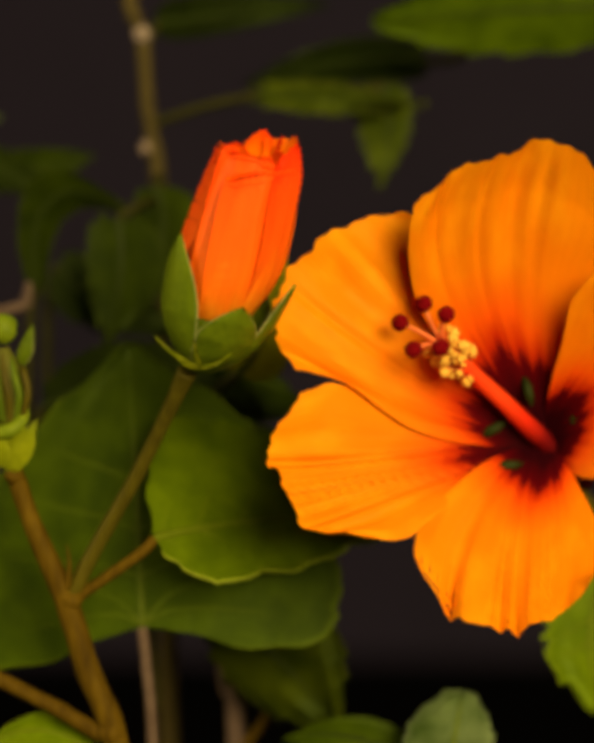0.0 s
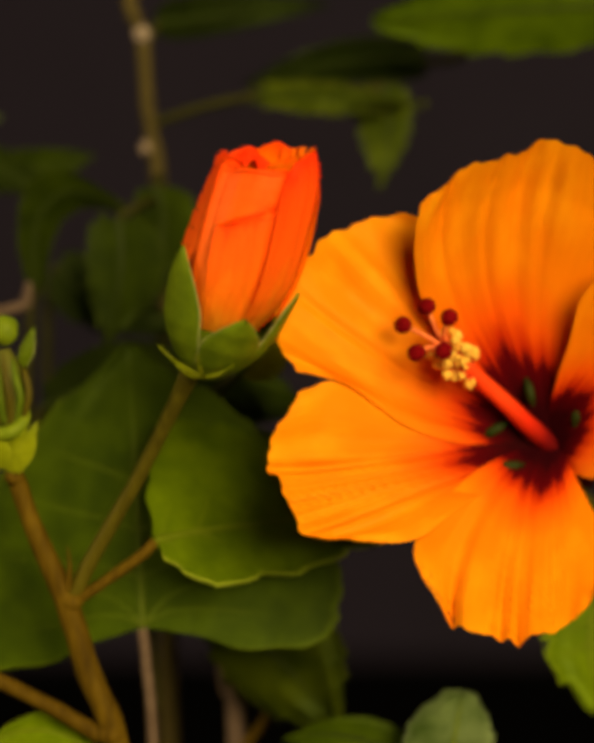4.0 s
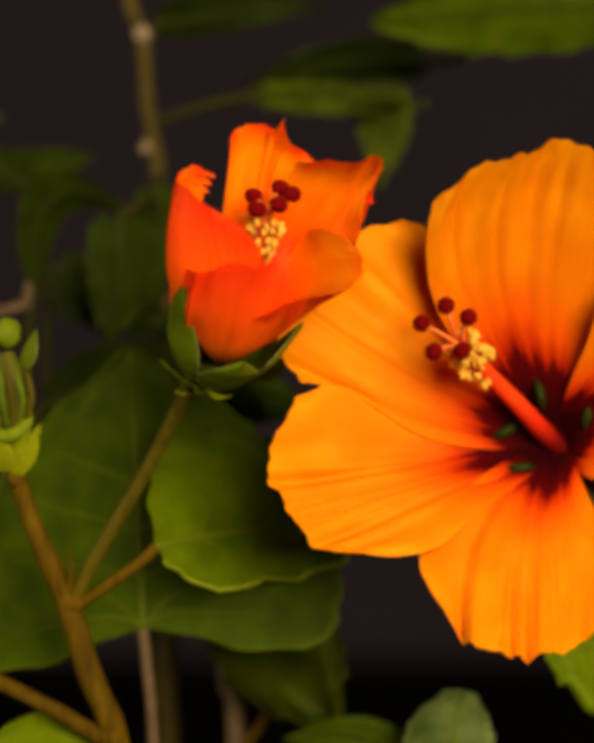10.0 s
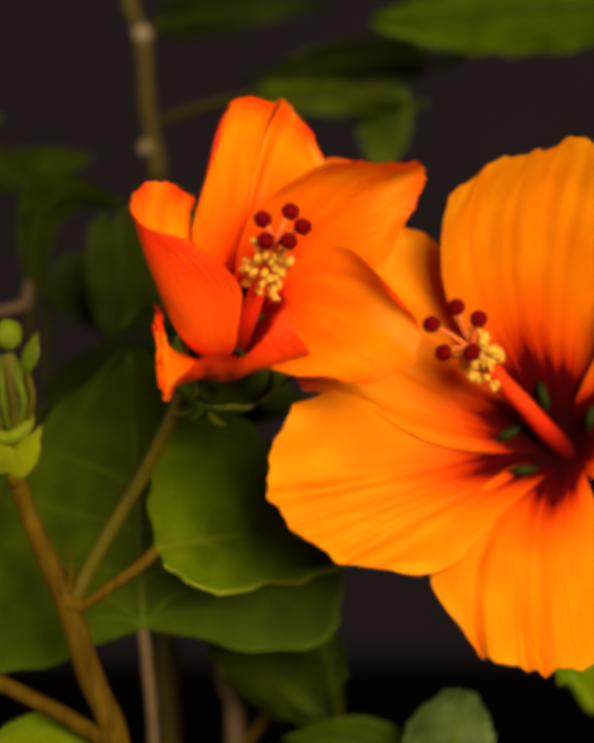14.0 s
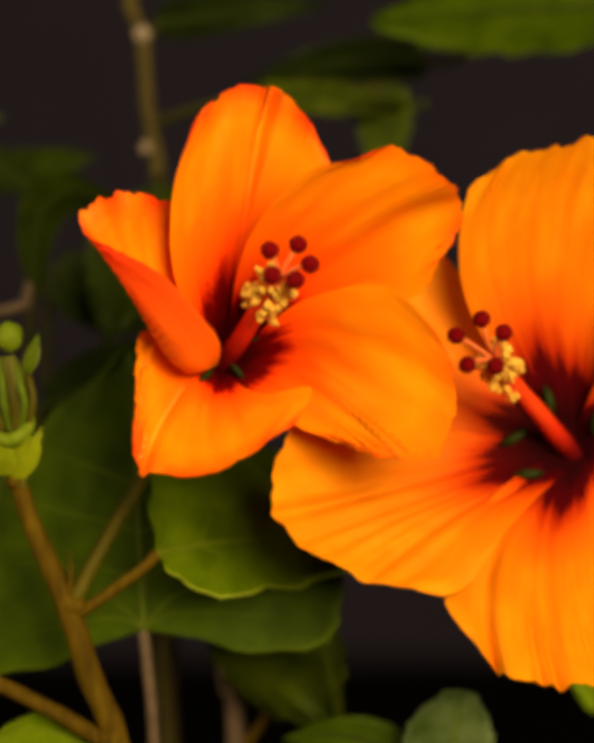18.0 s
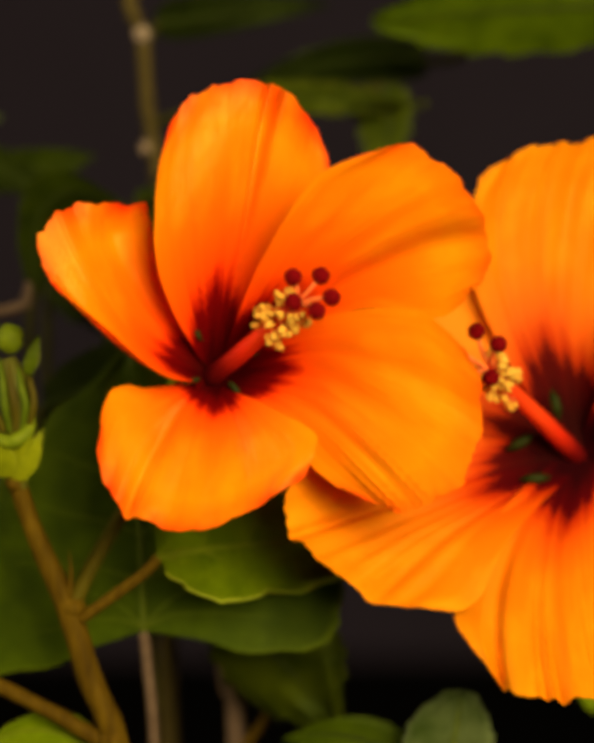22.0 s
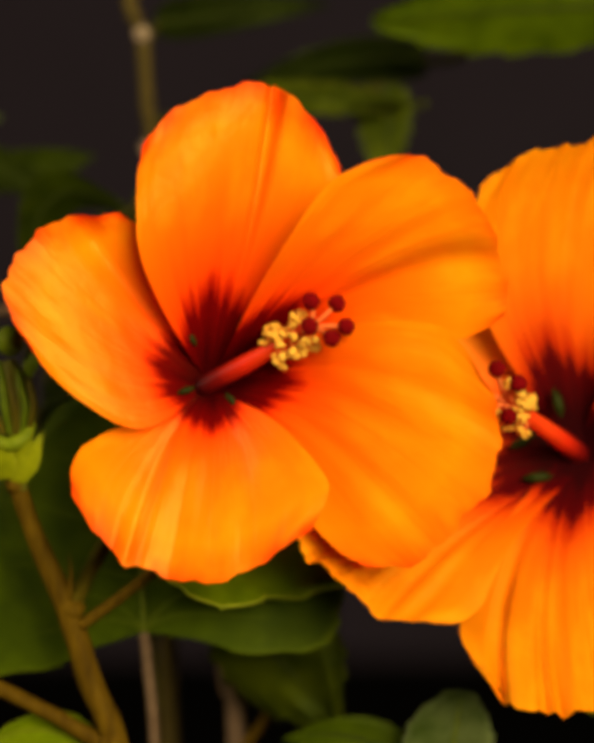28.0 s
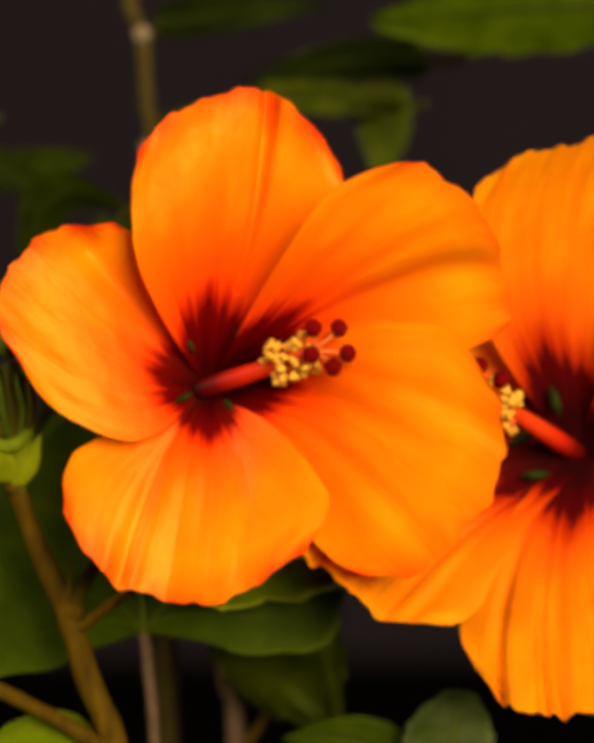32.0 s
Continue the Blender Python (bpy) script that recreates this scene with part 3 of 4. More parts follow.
FOLDS = (((-0.36, 85e-4, 0.055, 0.0), (0.3, 10e-4, 0.14), (0.75, 8e-4, 0.1)), ((-0.40, 34e-4, 0.14), (0.45, 8e-4, 0.16), (0.0, 8e-4, 0.1)),
         ((-0.5, 21e-4, 0.1), (0.1, 8e-4, 0.10), (0.5, 10e-4, 0.12)),
         ((-0.50, 44e-4, 0.075, 0.1), (0.1, 8e-4, 0.10), (0.45, 8e-4, 0.1), (-0.15, 7e-4, 0.07)), ((-0.60, 40e-4, 0.16), (0.2, 8e-4, 0.16), (0.6, 8e-4, 0.1)))


def petal_surface(p, k, open_):
    """The surface of petal k for a stage's numbers. open_: 0 furled, 1 open."""
    axis = Vector(p[3:6]).normalized()
    a = radians(TURNS[k])
    r = Vector((0, -1, 0)).rotation_difference(axis) @ Vector((math.cos(a), 0, math.sin(a)))
    cage = [at(*q) for q in p[6 + 39 * k:45 + 39 * k].reshape(13, 3)]
    return caged(at(*p[:3]) + r * 14 * U, axis.cross(r), cage, k * 1.7, (0.2 + 0.8 * open_) * 9e-4, 6.5, 14e-4 * open_,
                 [(s, d * (0.35 + 0.65 * open_), *wd) for s, d, *wd in FOLDS[k]], 0.25 + 0.75 * open_)


def surface_frame(f, s, v):
    """The pose of a piece of the surface. Near the two long edges it follows them; elsewhere it follows the rim."""
    e = 0.02
    p = f(s, v)
    x = (f(s + e, v) - f(s - e, v)).normalized()
    y = (f(s, min(v + e, 1)) - f(s, max(v - e, 0))).normalized()
    n = y.cross(x).normalized()
    if abs(s) > 0.55 and v < 0.9:
        x = n.cross(y)
        x = x if x.dot(f(s + e, v) - p) > 0 else -x
    else:
        up = x.cross(n)
        y = up if up.dot(y) > 0 else -up
    z = x.cross(y)
    m = Matrix((x, y, z)).transposed().to_4x4()
    m.translation = p
    return m


NS, NV = (27, 21, 21, 25, 29), 27
MOVES = []  # every keyed thing or part with its rows, gathered for motions()
GRID = [0, 2, 4, 6, 7, 8, 9, 10, 11, 12, 13, 14, 15, 16, 17, 18, 19, 20, 21, 22, 23, 24.5, 26, 28, 30, 32]


def openness(t):
    return max(0.0, min(1.0, (t - 8) / 15))


def unfolding_petal(flower, fs, rest, shift, mats, ns, nv, deep, label):
    """A petal in small rigid pieces on its claw, which ride on the surfaces fs, one for each time. Each piece is large enough for the time at which the petal is stretched most."""
    times = sorted(fs)
    ref = fs[rest]
    claw = sheet("petal", ref, 6, 4, 0.4e-4, mats, -0.9, 0.9, 0.0, 0.08, surface_frame(ref, 0.0, 0.035), deep)
    part("petal", claw, flower, label)
    claws = {t: surface_frame(fs[t], 0.0, 0.035) for t in times}
    MOVES.append((claw, [(t, shift @ claws[t]) for t in times]))
    undo = {t: claws[t].inverted() for t in times}

    def span(f, s, v):
        return (f(s + 0.5 / ns, v) - f(s - 0.5 / ns, v)).length, (f(s, min(1.0, v + 0.5 / nv)) - f(s, v - 0.5 / nv)).length
    for j in range(nv):
        for i in range(ns):
            sc, vc = -1 + (2 * i + 1) / ns, 0.05 + 0.95 * (j + 0.5) / nv
            own = span(ref, sc, vc)
            grown = [min(1.9, max(1.0, max(span(fs[t], sc, vc)[x] for t in times) / max(own[x], 1e-9))) for x in (0, 1)]
            hs, hv = 1.14 * grown[0] / ns, 0.95 * 0.57 * grown[1] / nv
            m = surface_frame(ref, sc, vc)
            lift = ((i % 2) * 2 + (j % 2)) * 0.06e-4
            piece = sheet("petal_piece", ref, 2, 2, 0.2e-4, mats, max(-1, sc - hs), min(1, sc + hs),
                          max(0.02, vc - hv), min(1, vc + hv), m @ Matrix.Translation((0, 0, lift)), deep)
            piece.parent = claw
            MOVES.append((piece, [(t, undo[t] @ surface_frame(fs[t], sc, vc)) for t in times]))


def opening_flower():
    home = at(440, 800, 60)
    fl = thing("opening_flower", home, "orange-red hibiscus flower unfurling from a bud on its green stalk", "flower", "hibiscus flowers")
    shift = Matrix.Translation(-home)
    grids = {t: (stage_at(t), openness(t)) for t in GRID}
    surfaces = [{t: petal_surface(p, k, o) for t, (p, o) in grids.items()} for k in range(5)]
    for k in range(5):
        unfolding_petal(fl, surfaces[k], 32, shift, [PETAL, PETAL_BACK], NS[k], NV, (0.015, 0.08, 0.085, 0.04, 0.02)[k], "orange petal with a dark red throat")
    for k in range(5):
        j = (k + 1) % 5
        gap = part("calyx_glimpse", tube("calyx_glimpse", [Vector((0, -22 * U, 0)), Vector((0, -9 * U, 2 * U)), Vector((0, 9 * U, 2 * U)), Vector((0, 22 * U, 0))],
                                         [1 * U, 7 * U, 7 * U, 1 * U], SLIT, 8, 0.1, 4), fl, "dark green glimpse of the calyx between two petals")
        rows = []
        for t in GRID:
            p, o = grids[t]
            f, g = surfaces[k][t], surfaces[j][t]
            root, axis = at(*p[:3]), Vector(p[3:6]).normalized()
            q = f(-0.1, 0.17).lerp(g(0.1, 0.17), 0.5)
            q = q + axis * 2 * U
            y = q - root
            y = (y - axis * y.dot(axis)).normalized()
            m = Matrix((y.cross(axis), y, axis)).transposed().to_4x4()
            m.translation = q
            rows.append((t, shift @ m))
        MOVES.append((gap, rows))
    return fl, home


def aim(base, tip, roll=0.0):
    """A pose at base whose z axis points to tip; x stays level."""
    z = (tip - base).normalized()
    x = Vector((1, 0, 0))
    x = (x - z * x.dot(z)).normalized()
    m = Matrix((x, z.cross(x), z)).transposed().to_4x4()
    m.translation = base
    return m @ Matrix.Rotation(radians(roll), 4, "Z")


def hung(root, head, length):
    """The pose of a column whose stigmas stand at head, with its root towards root."""
    return aim(head - (head - root).normalized() * length, head)


def column_of(parent, length, ring, seed, face, deep=14 * U):
    """Stamen column: a red tube that ends in a ruff of yellow anthers and five round stigmas; z runs along it."""
    rnd = random.Random(seed)
    lean = (Vector((0, 0, 1)) * 0.35 + face.normalized() * 0.65).normalized()
    side = lean.cross(Vector((0, 1, 0))).normalized()
    over = lean.cross(side)
    col = tube("stamen_column", [Vector((0, 0, -deep)), Vector((0, 0, 0)), Vector((2 * U, 0, length * 0.4)), Vector((0, 3 * U, length * 0.8))],
               [22 * U, 25 * U, 20 * U, 14 * U], COLUMN, 14, 0.08)
    part("stamen_column", col, parent, "slender orange-red stamen column")
    head = ball("anther", 8.2 * U, POLLEN, (1.15, 0.7, 1.2), 0.8, 2)
    mesh = head.data
    bpy.data.objects.remove(head)
    for k in range(64):
        a, z = rnd.uniform(0, 2 * math.pi), length - rnd.uniform(60, 165) * U
        r = rnd.uniform(24, 46) * U
        q = Vector((math.cos(a) * r, math.sin(a) * r, z + rnd.uniform(0, 14) * U))
        root = Vector((math.cos(a) * 12 * U, math.sin(a) * 12 * U, z - 8 * U))
        fil = tube("filament", [root, root.lerp(q, 0.6) + Vector((0, 0, 4 * U)), q], [3.2 * U, 2.4 * U, 2.4 * U], STYLE, 5, steps=2)
        part("filament", fil, col)
        an = new("anther", mesh)
        an.matrix_basis = Matrix.LocRotScale(q, Euler((rnd.uniform(-1, 1), rnd.uniform(-1, 1), a)), [rnd.uniform(0.8, 1.25)] * 3)
        part("anther", an, col)
    for k in range(5):
        a = 2 * math.pi * k / 5 + 0.5 + rnd.uniform(-0.15, 0.15)
        rr = ring * rnd.uniform(0.9, 1.1)
        ray = side * math.cos(a) * rr + over * math.sin(a) * rr
        q = Vector((0, 0, length)) + ray + lean * rnd.uniform(-6, 6) * U
        st = tube("style", [Vector((0, 0, length * 0.75)), Vector((0, 0, length * 0.92)) + ray * 0.3, q],
                  [6 * U, 5 * U, 4.5 * U], STYLE, 8, steps=4)
        part("style", st, col)
        part("stigma", ball("stigma", 19.5 * U, STIGMA, (1, 1, 0.9), 0.12, 3, q), col, "round velvety maroon stigma")
    return col


NEW_COLUMN = (  # time, root, then the middle of its stigmas
    (0, 456, 744, 45, 533, 410), (3.5, 456, 764, 45, 539, 430), (6, 468, 756, 50, 552, 421), (9, 485, 738, 60, 566, 408),
    (11, 490, 742, 70, 580, 432), (13, 492, 745, 90, 586, 462), (14.5, 490, 750, 100, 597, 488), (17, 480, 756, 120, 606, 532), (19, 467, 774, 140, 614, 572),
    (21, 457, 788, 150, 640, 602), (23, 448, 797, 160, 668, 628), (25, 442, 804, 165, 680, 645), (28, 437, 812, 170, 690, 672), (32, 432, 820, 175, 694, 730))


def sepal(parent, b, t, way, wl, wr, cl, cr, mat, label="", name="sepal"):
    b, t = Vector(b), Vector(t)
    mid = b.lerp(t, 0.5) + way[1] * 12 * U
    f = blade(b, mid, t, way[0], wl * U, wr * U, cl, cr, 2e-4, 5, b.x * 1e3, lambda v: (0.45 + 0.55 * math.sin(math.pi * min(1, v / 0.7) / 2)) * (1 - max(0, (v - 0.25) / 0.75) ** 1.35) + 0.02, 0.05)
    return part(name, sheet(name, f, 8, 12, 4e-4, [mat]), parent, label)


def calyx(home):
    """Fused green cup with five pointed sepals that holds the bud, with narrow bracts below, on the bud's stalk."""
    c = thing("calyx", home, "green calyx with pointed sepals under the opening flower", "calyx")
    o = lambda h, v, y: at(h, v, y) - home
    V = Vector
    foot, top = o(440, 722, 50), o(538, 314, 0)
    up = (top - foot).normalized()
    right = V((1, 0, 0))
    right = (right - up * right.dot(up)).normalized()
    back = up.cross(right)
    hs, rs = (-62, -48, -20, 20, 60, 110, 170, 240), (20, 42, 70, 96, 112, 118, 124, 126)
    radius = lambda z: float(np.interp(z, hs, rs))

    def ring(angle, z, more=0.0):
        a = radians(angle)
        return foot + up * z * U + (right * math.cos(a) + back * math.sin(a)) * (radius(z) + more) * U
    cup = part("cup", sheet("cup", lambda s, v: ring(180 * s - 90, 56 - 118 * v), 40, 14, 5e-4, [SEPAL]), c)
    for angle, half, tip, bend, label in ((-66, 40, 100, 14, "pale green sepal with a short point"), (-140, 34, 215, 8, "tall pointed green sepal with pale edges"),
                                          (-8, 26, 165, 22, "pointed green sepal with pale edges"), (55, 40, 150, 12, ""), (122, 46, 165, 12, "")):
        f = lambda s, v: ring(angle + s * half * min(1.0, 0.55 + 2.2 * v) * (1 - max(0.0, (v - 0.42) / 0.58) ** 1.5), -50 + (tip + 50) * v, 3 + 7 * (1 - s * s) * min(1, v / 0.25) + bend * v * v)
        part("sepal", sheet("sepal", f, 12, 14, 5e-4, [SEPAL]), c, label)
    for h, v, y, w in ((328, 712, 0, 6), (366, 748, -60, 6), (410, 722, -85, 5), (488, 746, -60, 7), (514, 726, -20, 6)):
        sepal(c, o(424, 778, 10), o(h, v, y), (V((0.6, -0.3, 0.5)), V((0, -0.5, -0.6))), w, w, 15, 15, BRACT, "narrow pale bract", "bract")
    return c


# ---- the open flower behind ----
OLD_FOLDS = (((-0.45, 0.0026, 0.06), (0.12, 0.0016, 0.05), (0.6, 0.0018, 0.06), (-0.22, 0.0042, 0.14), (0.35, 0.0024, 0.18), (-0.7, 0.0024, 0.18), (0.05, 0.001, 0.12)),
             ((0.2, 0.0012, 0.3),),
             ((0.1, 0.0014, 0.05), (-0.5, 0.0018, 0.06), (-0.25, 0.0042, 0.18), (0.4, 0.0018, 0.18), (0.75, 0.0023, 0.15)))
LOW_FOLDS = (((-0.66, 46e-4, 0.07, 0.2), (0.03, 20e-4, 0.05), (0.38, 20e-4, 0.05), (0.55, 18e-4, 0.12), (-0.2, 32e-4, 0.06, 0.0), (-0.05, 34e-4, 0.05, 0.0)),
             ((-0.22, 40e-4, 0.07, 0.6), (0.48, 36e-4, 0.07, 0.4), (0.2, 17e-4, 0.05, 0.4), (0.33, 16e-4, 0.045, 0.4), (0.68, 14e-4, 0.06), (-0.55, 16e-4, 0.12), (0.05, 14e-4, 0.05, 0.4)))
# root and tip, cage of the petal; then time, root, tip
OLD_PETALS = (
    ((1135, 900, 330), (1085, 325, -25),
     ((885, 650, 140), (1040, 600, 150), (1240, 640, 210), (862, 500, 40), (1330, 520, 120), (880, 415, 0), (970, 365, -20), (1080, 325, -25), (1190, 315, -10), (1310, 390, 40)),
     ((0, 1135, 900, 1085, 325), (6, 1145, 900, 1108, 325), (11, 1165, 905, 1132, 322), (14, 1177, 908, 1162, 316), (17, 1195, 915, 1192, 310), (20, 1210, 925, 1207, 304), (23, 1217, 925, 1216, 302), (28, 1220, 920, 1222, 306), (32, 1213, 915, 1212, 308))),
    ((1180, 900, 340), (1440, 690, 60),
     ((1185, 730, 190), (1310, 800, 200), (1270, 1010, 250), (1235, 590, 90), (1450, 960, 120), (1380, 560, 60), (1470, 640, 50), (1500, 740, 60), (1500, 850, 70), (1470, 930, 90)),
     ((0, 1180, 900, 1440, 690), (6, 1190, 900, 1470, 690), (11, 1210, 905, 1510, 700), (17, 1240, 915, 1550, 720), (23, 1260, 925, 1570, 740), (32, 1258, 915, 1565, 740))),
    ((1100, 890, 335), (590, 655, 90),
     ((870, 905, 200), (880, 780, 190), (1010, 640, 260), (720, 805, 120), (930, 490, 200), (610, 780, 80), (588, 690, 60), (612, 570, 70), (720, 490, 100), (840, 437, 150)),
     ((0, 1100, 890, 590, 655), (6, 1110, 890, 595, 665), (11, 1130, 895, 598, 690), (14, 1142, 898, 600, 705), (17, 1160, 905, 602, 715), (23, 1182, 915, 605, 720), (32, 1178, 905, 602, 715))),
)
# the two lower petals, which unfold as the flower sinks: times, root, cage
LOW_PETALS = (
    {0: ((1140, 943, 335), (1240, 1060, 200), (1110, 1110, 130), (965, 1020, 180), (1290, 1170, 60), (875, 1130, 100), (1250, 1225, -60), (1180, 1285, -90), (1100, 1318, -110), (980, 1302, -80), (890, 1205, 10)),
     11: ((1170, 948, 335), (1260, 1080, 200), (1130, 1140, 130), (970, 1050, 180), (1330, 1200, 60), (885, 1170, 100), (1300, 1300, -60), (1220, 1365, -90), (1130, 1385, -110), (1010, 1362, -80), (925, 1270, 10)),
     17: ((1200, 958, 380), (1290, 1110, 245), (1150, 1180, 175), (1000, 1080, 225), (1370, 1240, 105), (925, 1225, 145), (1350, 1350, -15), (1280, 1420, -35), (1190, 1432, -55), (1070, 1412, -25), (980, 1335, 55)),
     22: ((1220, 965, 425), (1310, 1130, 290), (1170, 1200, 220), (1030, 1120, 265), (1390, 1280, 150), (955, 1280, 190), (1380, 1380, 30), (1300, 1460, 10), (1200, 1470, -10), (1085, 1455, 20), (1005, 1372, 100)),
     30: ((1225, 962, 425), (1330, 1150, 290), (1180, 1220, 220), (1040, 1150, 260), (1400, 1300, 150), (970, 1320, 190), (1390, 1400, 30), (1310, 1490, 10), (1200, 1503, -10), (1085, 1488, 20), (1005, 1398, 100))},
    {0: ((1122, 937, 335), (940, 1070, 140), (850, 980, 170), (860, 880, 220), (850, 1140, 60), (720, 810, 130), (770, 1135, 20), (655, 1105, 10), (592, 1010, 15), (580, 930, 30), (635, 830, 80)),
     11: ((1152, 942, 335), (1020, 1085, 140), (860, 1010, 170), (870, 890, 220), (920, 1170, 60), (720, 815, 130), (820, 1188, 20), (690, 1155, 10), (600, 1070, 15), (578, 960, 30), (620, 840, 80)),
     17: ((1182, 952, 380), (1070, 1110, 195), (880, 1040, 215), (880, 895, 275), (970, 1235, 105), (730, 850, 185), (900, 1250, 65), (775, 1205, 55), (610, 1130, 60), (580, 1000, 75), (605, 880, 125)),
     22: ((1202, 960, 425), (1075, 1140, 235), (900, 1070, 270), (890, 920, 325), (1000, 1280, 150), (730, 930, 235), (930, 1293, 110), (800, 1262, 100), (655, 1165, 105), (610, 1080, 120), (615, 980, 170)),
     30: ((1207, 957, 425), (1075, 1160, 235), (910, 1090, 270), (900, 930, 325), (1000, 1300, 150), (720, 960, 235), (935, 1325, 110), (815, 1298, 100), (700, 1212, 105), (642, 1145, 120), (665, 1050, 170))},
)
OLD_COLUMN = ((0, 1160, 945, 897, 692), (3.5, 1162, 945, 903, 698), (6, 1168, 945, 903, 697), (8.5, 1175, 947, 925, 697), (11, 1185, 950, 953, 697), (13, 1190, 952, 966, 700),
              (14.5, 1195, 955, 964, 700), (17, 1205, 960, 996, 715), (18.5, 1212, 962, 1024, 732), (20, 1215, 965, 1036, 745), (21.5, 1218, 965, 1012, 748), (23, 1220, 962, 1000, 755), (25, 1222, 962, 1024, 775), (27.5, 1225, 960, 1046, 825), (29, 1222, 958, 1040, 838), (32, 1215, 955, 1010, 825))


def reach(base, h, v, length, deepest):
    """A point seen at (h, v), that far from base, in front of it."""
    best = None
    for i in range(500):
        y = deepest - i * 2.0
        p = at(h, v, y)
        err = abs((p - base).length - length)
        if best is None or err < best[0]:
            best = (err, p)
    return best[1]


def sink(t):
    """How far the open flower has sunk back."""
    return 90 * max(0, min(1, (t - 13) / 8))


def old_flower():
    home = at(1150, 930, 340)
    fl = thing("open_flower", home, "fully open orange hibiscus flower with dark red throat", "flower", "hibiscus flowers")
    for k, (b, t, cage, rows) in enumerate(OLD_PETALS):
        pull = ((1140 - b[0]) * 0.55, (930 - b[1]) * 0.55)
        b, t = at(b[0] + pull[0], b[1] + pull[1], b[2]), at(*t)
        way = (at(*cage[0]) - at(*cage[2])).normalized()
        f = caged(b, way, [at(*q) for q in cage], k * 2.1 + 0.6, 12e-4, 8.0, 12e-4, OLD_FOLDS[k], 1.2, claw=40 * U)
        ob = sheet("petal", lambda s, v: f(s, v) - b, 72, 60, 3e-4, [OLD_PETAL], along=0.03)
        part("petal", ob, fl, "wavy orange petal with ragged dark red base")
        length, rest = (t - b).length, (t - b).normalized()
        moves = []
        for time, bh, bv, th, tv in rows:
            deep = 335 + sink(time)
            bb = at(bh + pull[0], bv + pull[1], deep)
            tip = reach(bb, th, tv, length, deep)
            moves.append((time, Matrix.Translation(bb - home) @ rest.rotation_difference((tip - bb).normalized()).to_matrix().to_4x4()))
        MOVES.append((ob, moves))
    for k, stages in enumerate(LOW_PETALS):
        knots = sorted(stages)
        fs = {}
        for time in (0, 3.5, 7, 11, 14, 17, 20, 22, 26, 30, 32):
            b, *cage = glide(knots, [[x for q in stages[t] for x in q] for t in knots], np.array([min(time, 30.0)]))[0].reshape(11, 3)
            cage = [at(*q) for q in cage]
            fs[time] = caged(at(*b), (cage[0] - cage[2]).normalized(), cage, k * 2.1 + 4.8, 8e-4, 8.0, 12e-4, LOW_FOLDS[k], 1.0, claw=40 * U)
        unfolding_petal(fl, fs, 17, Matrix.Translation(-home), [OLD_PETAL], (27, 35)[k], 19, 0.03, "wavy orange petal with ragged dark red base")
    root = at(1160, 945, 350)
    turn = aim(root, reach(root, 897, 692, 490 * U, 330), 20)
    col = column_of(fl, 490 * U, 58 * U, 5, turn.to_3x3().inverted() @ Vector((0, -1, 0)), 160 * U)
    MOVES.append((col, [(t, Matrix.Translation(-home) @ aim(at(a, b, y), reach(at(a, b, y), c, d, 490 * U, y - 20), 20)) for t, a, b, c, d in OLD_COLUMN for y in (350 + sink(t),)]))
    back_rows = [(t, Matrix.Translation(at(1172, 938, 425 + sink(t)) - at(1172, 938, 425))) for t in (0, 13, 15, 17, 19, 21, 32)]
    throat = part("throat", ball("throat", 92 * U, THROAT, (1.0, 0.45, 1.0), 0.05, 3, at(1172, 938, 425) - home), fl, "dark maroon throat")
    for h, v, y, a in ((1068, 926, 285, 60), (1142, 846, 270, -15), (1100, 1002, 265, 85), (1242, 890, 300, 10)):
        gap = part("calyx_glimpse", tube("calyx_glimpse", [Vector((0, 0, -36 * U)), Vector((0, -5 * U, -14 * U)), Vector((0, -5 * U, 14 * U)), Vector((0, 0, 36 * U))],
                                         [1 * U, 11 * U, 11 * U, 1 * U], SLIT, 10, 0.1, 4), fl, "dark green glimpse of the calyx between two petals")
        MOVES.append((gap, [(t, Matrix.Translation(at(h + dh, v + dv, y + sink(t)) - home) @ Matrix.Rotation(radians(a), 4, "Y")) for t, dh, dv in
                            ((0, -28, -20), (6, -20, -18), (11, 0, -14), (14, 4, -10), (17, 12, -5), (20, 25, 5), (23, 32, 8), (28, 35, 5), (32, 30, 0))]))
    back = tube("calyx_tube", [at(1175, 935, 470) - home, at(1185, 960, 500) - home, at(1200, 1010, 560) - home], [62 * U, 55 * U, 25 * U], SEPAL_SOLID, 14, 0.05)
    part("calyx_tube", back, fl, "green calyx tube")
    MOVES.append((throat, back_rows))
    MOVES.append((back, back_rows))
    stalk = tube("stalk", [at(1200, 1010, 555) - home, at(1290, 1200, 640) - home, at(1340, 1800, 760) - home, at(1350, 2900, 800) - home], [20 * U, 20 * U, 26 * U, 30 * U], STEM_GREEN, 10, 0.1)
    part("stalk", stalk, fl, "green flower stalk")
    return fl


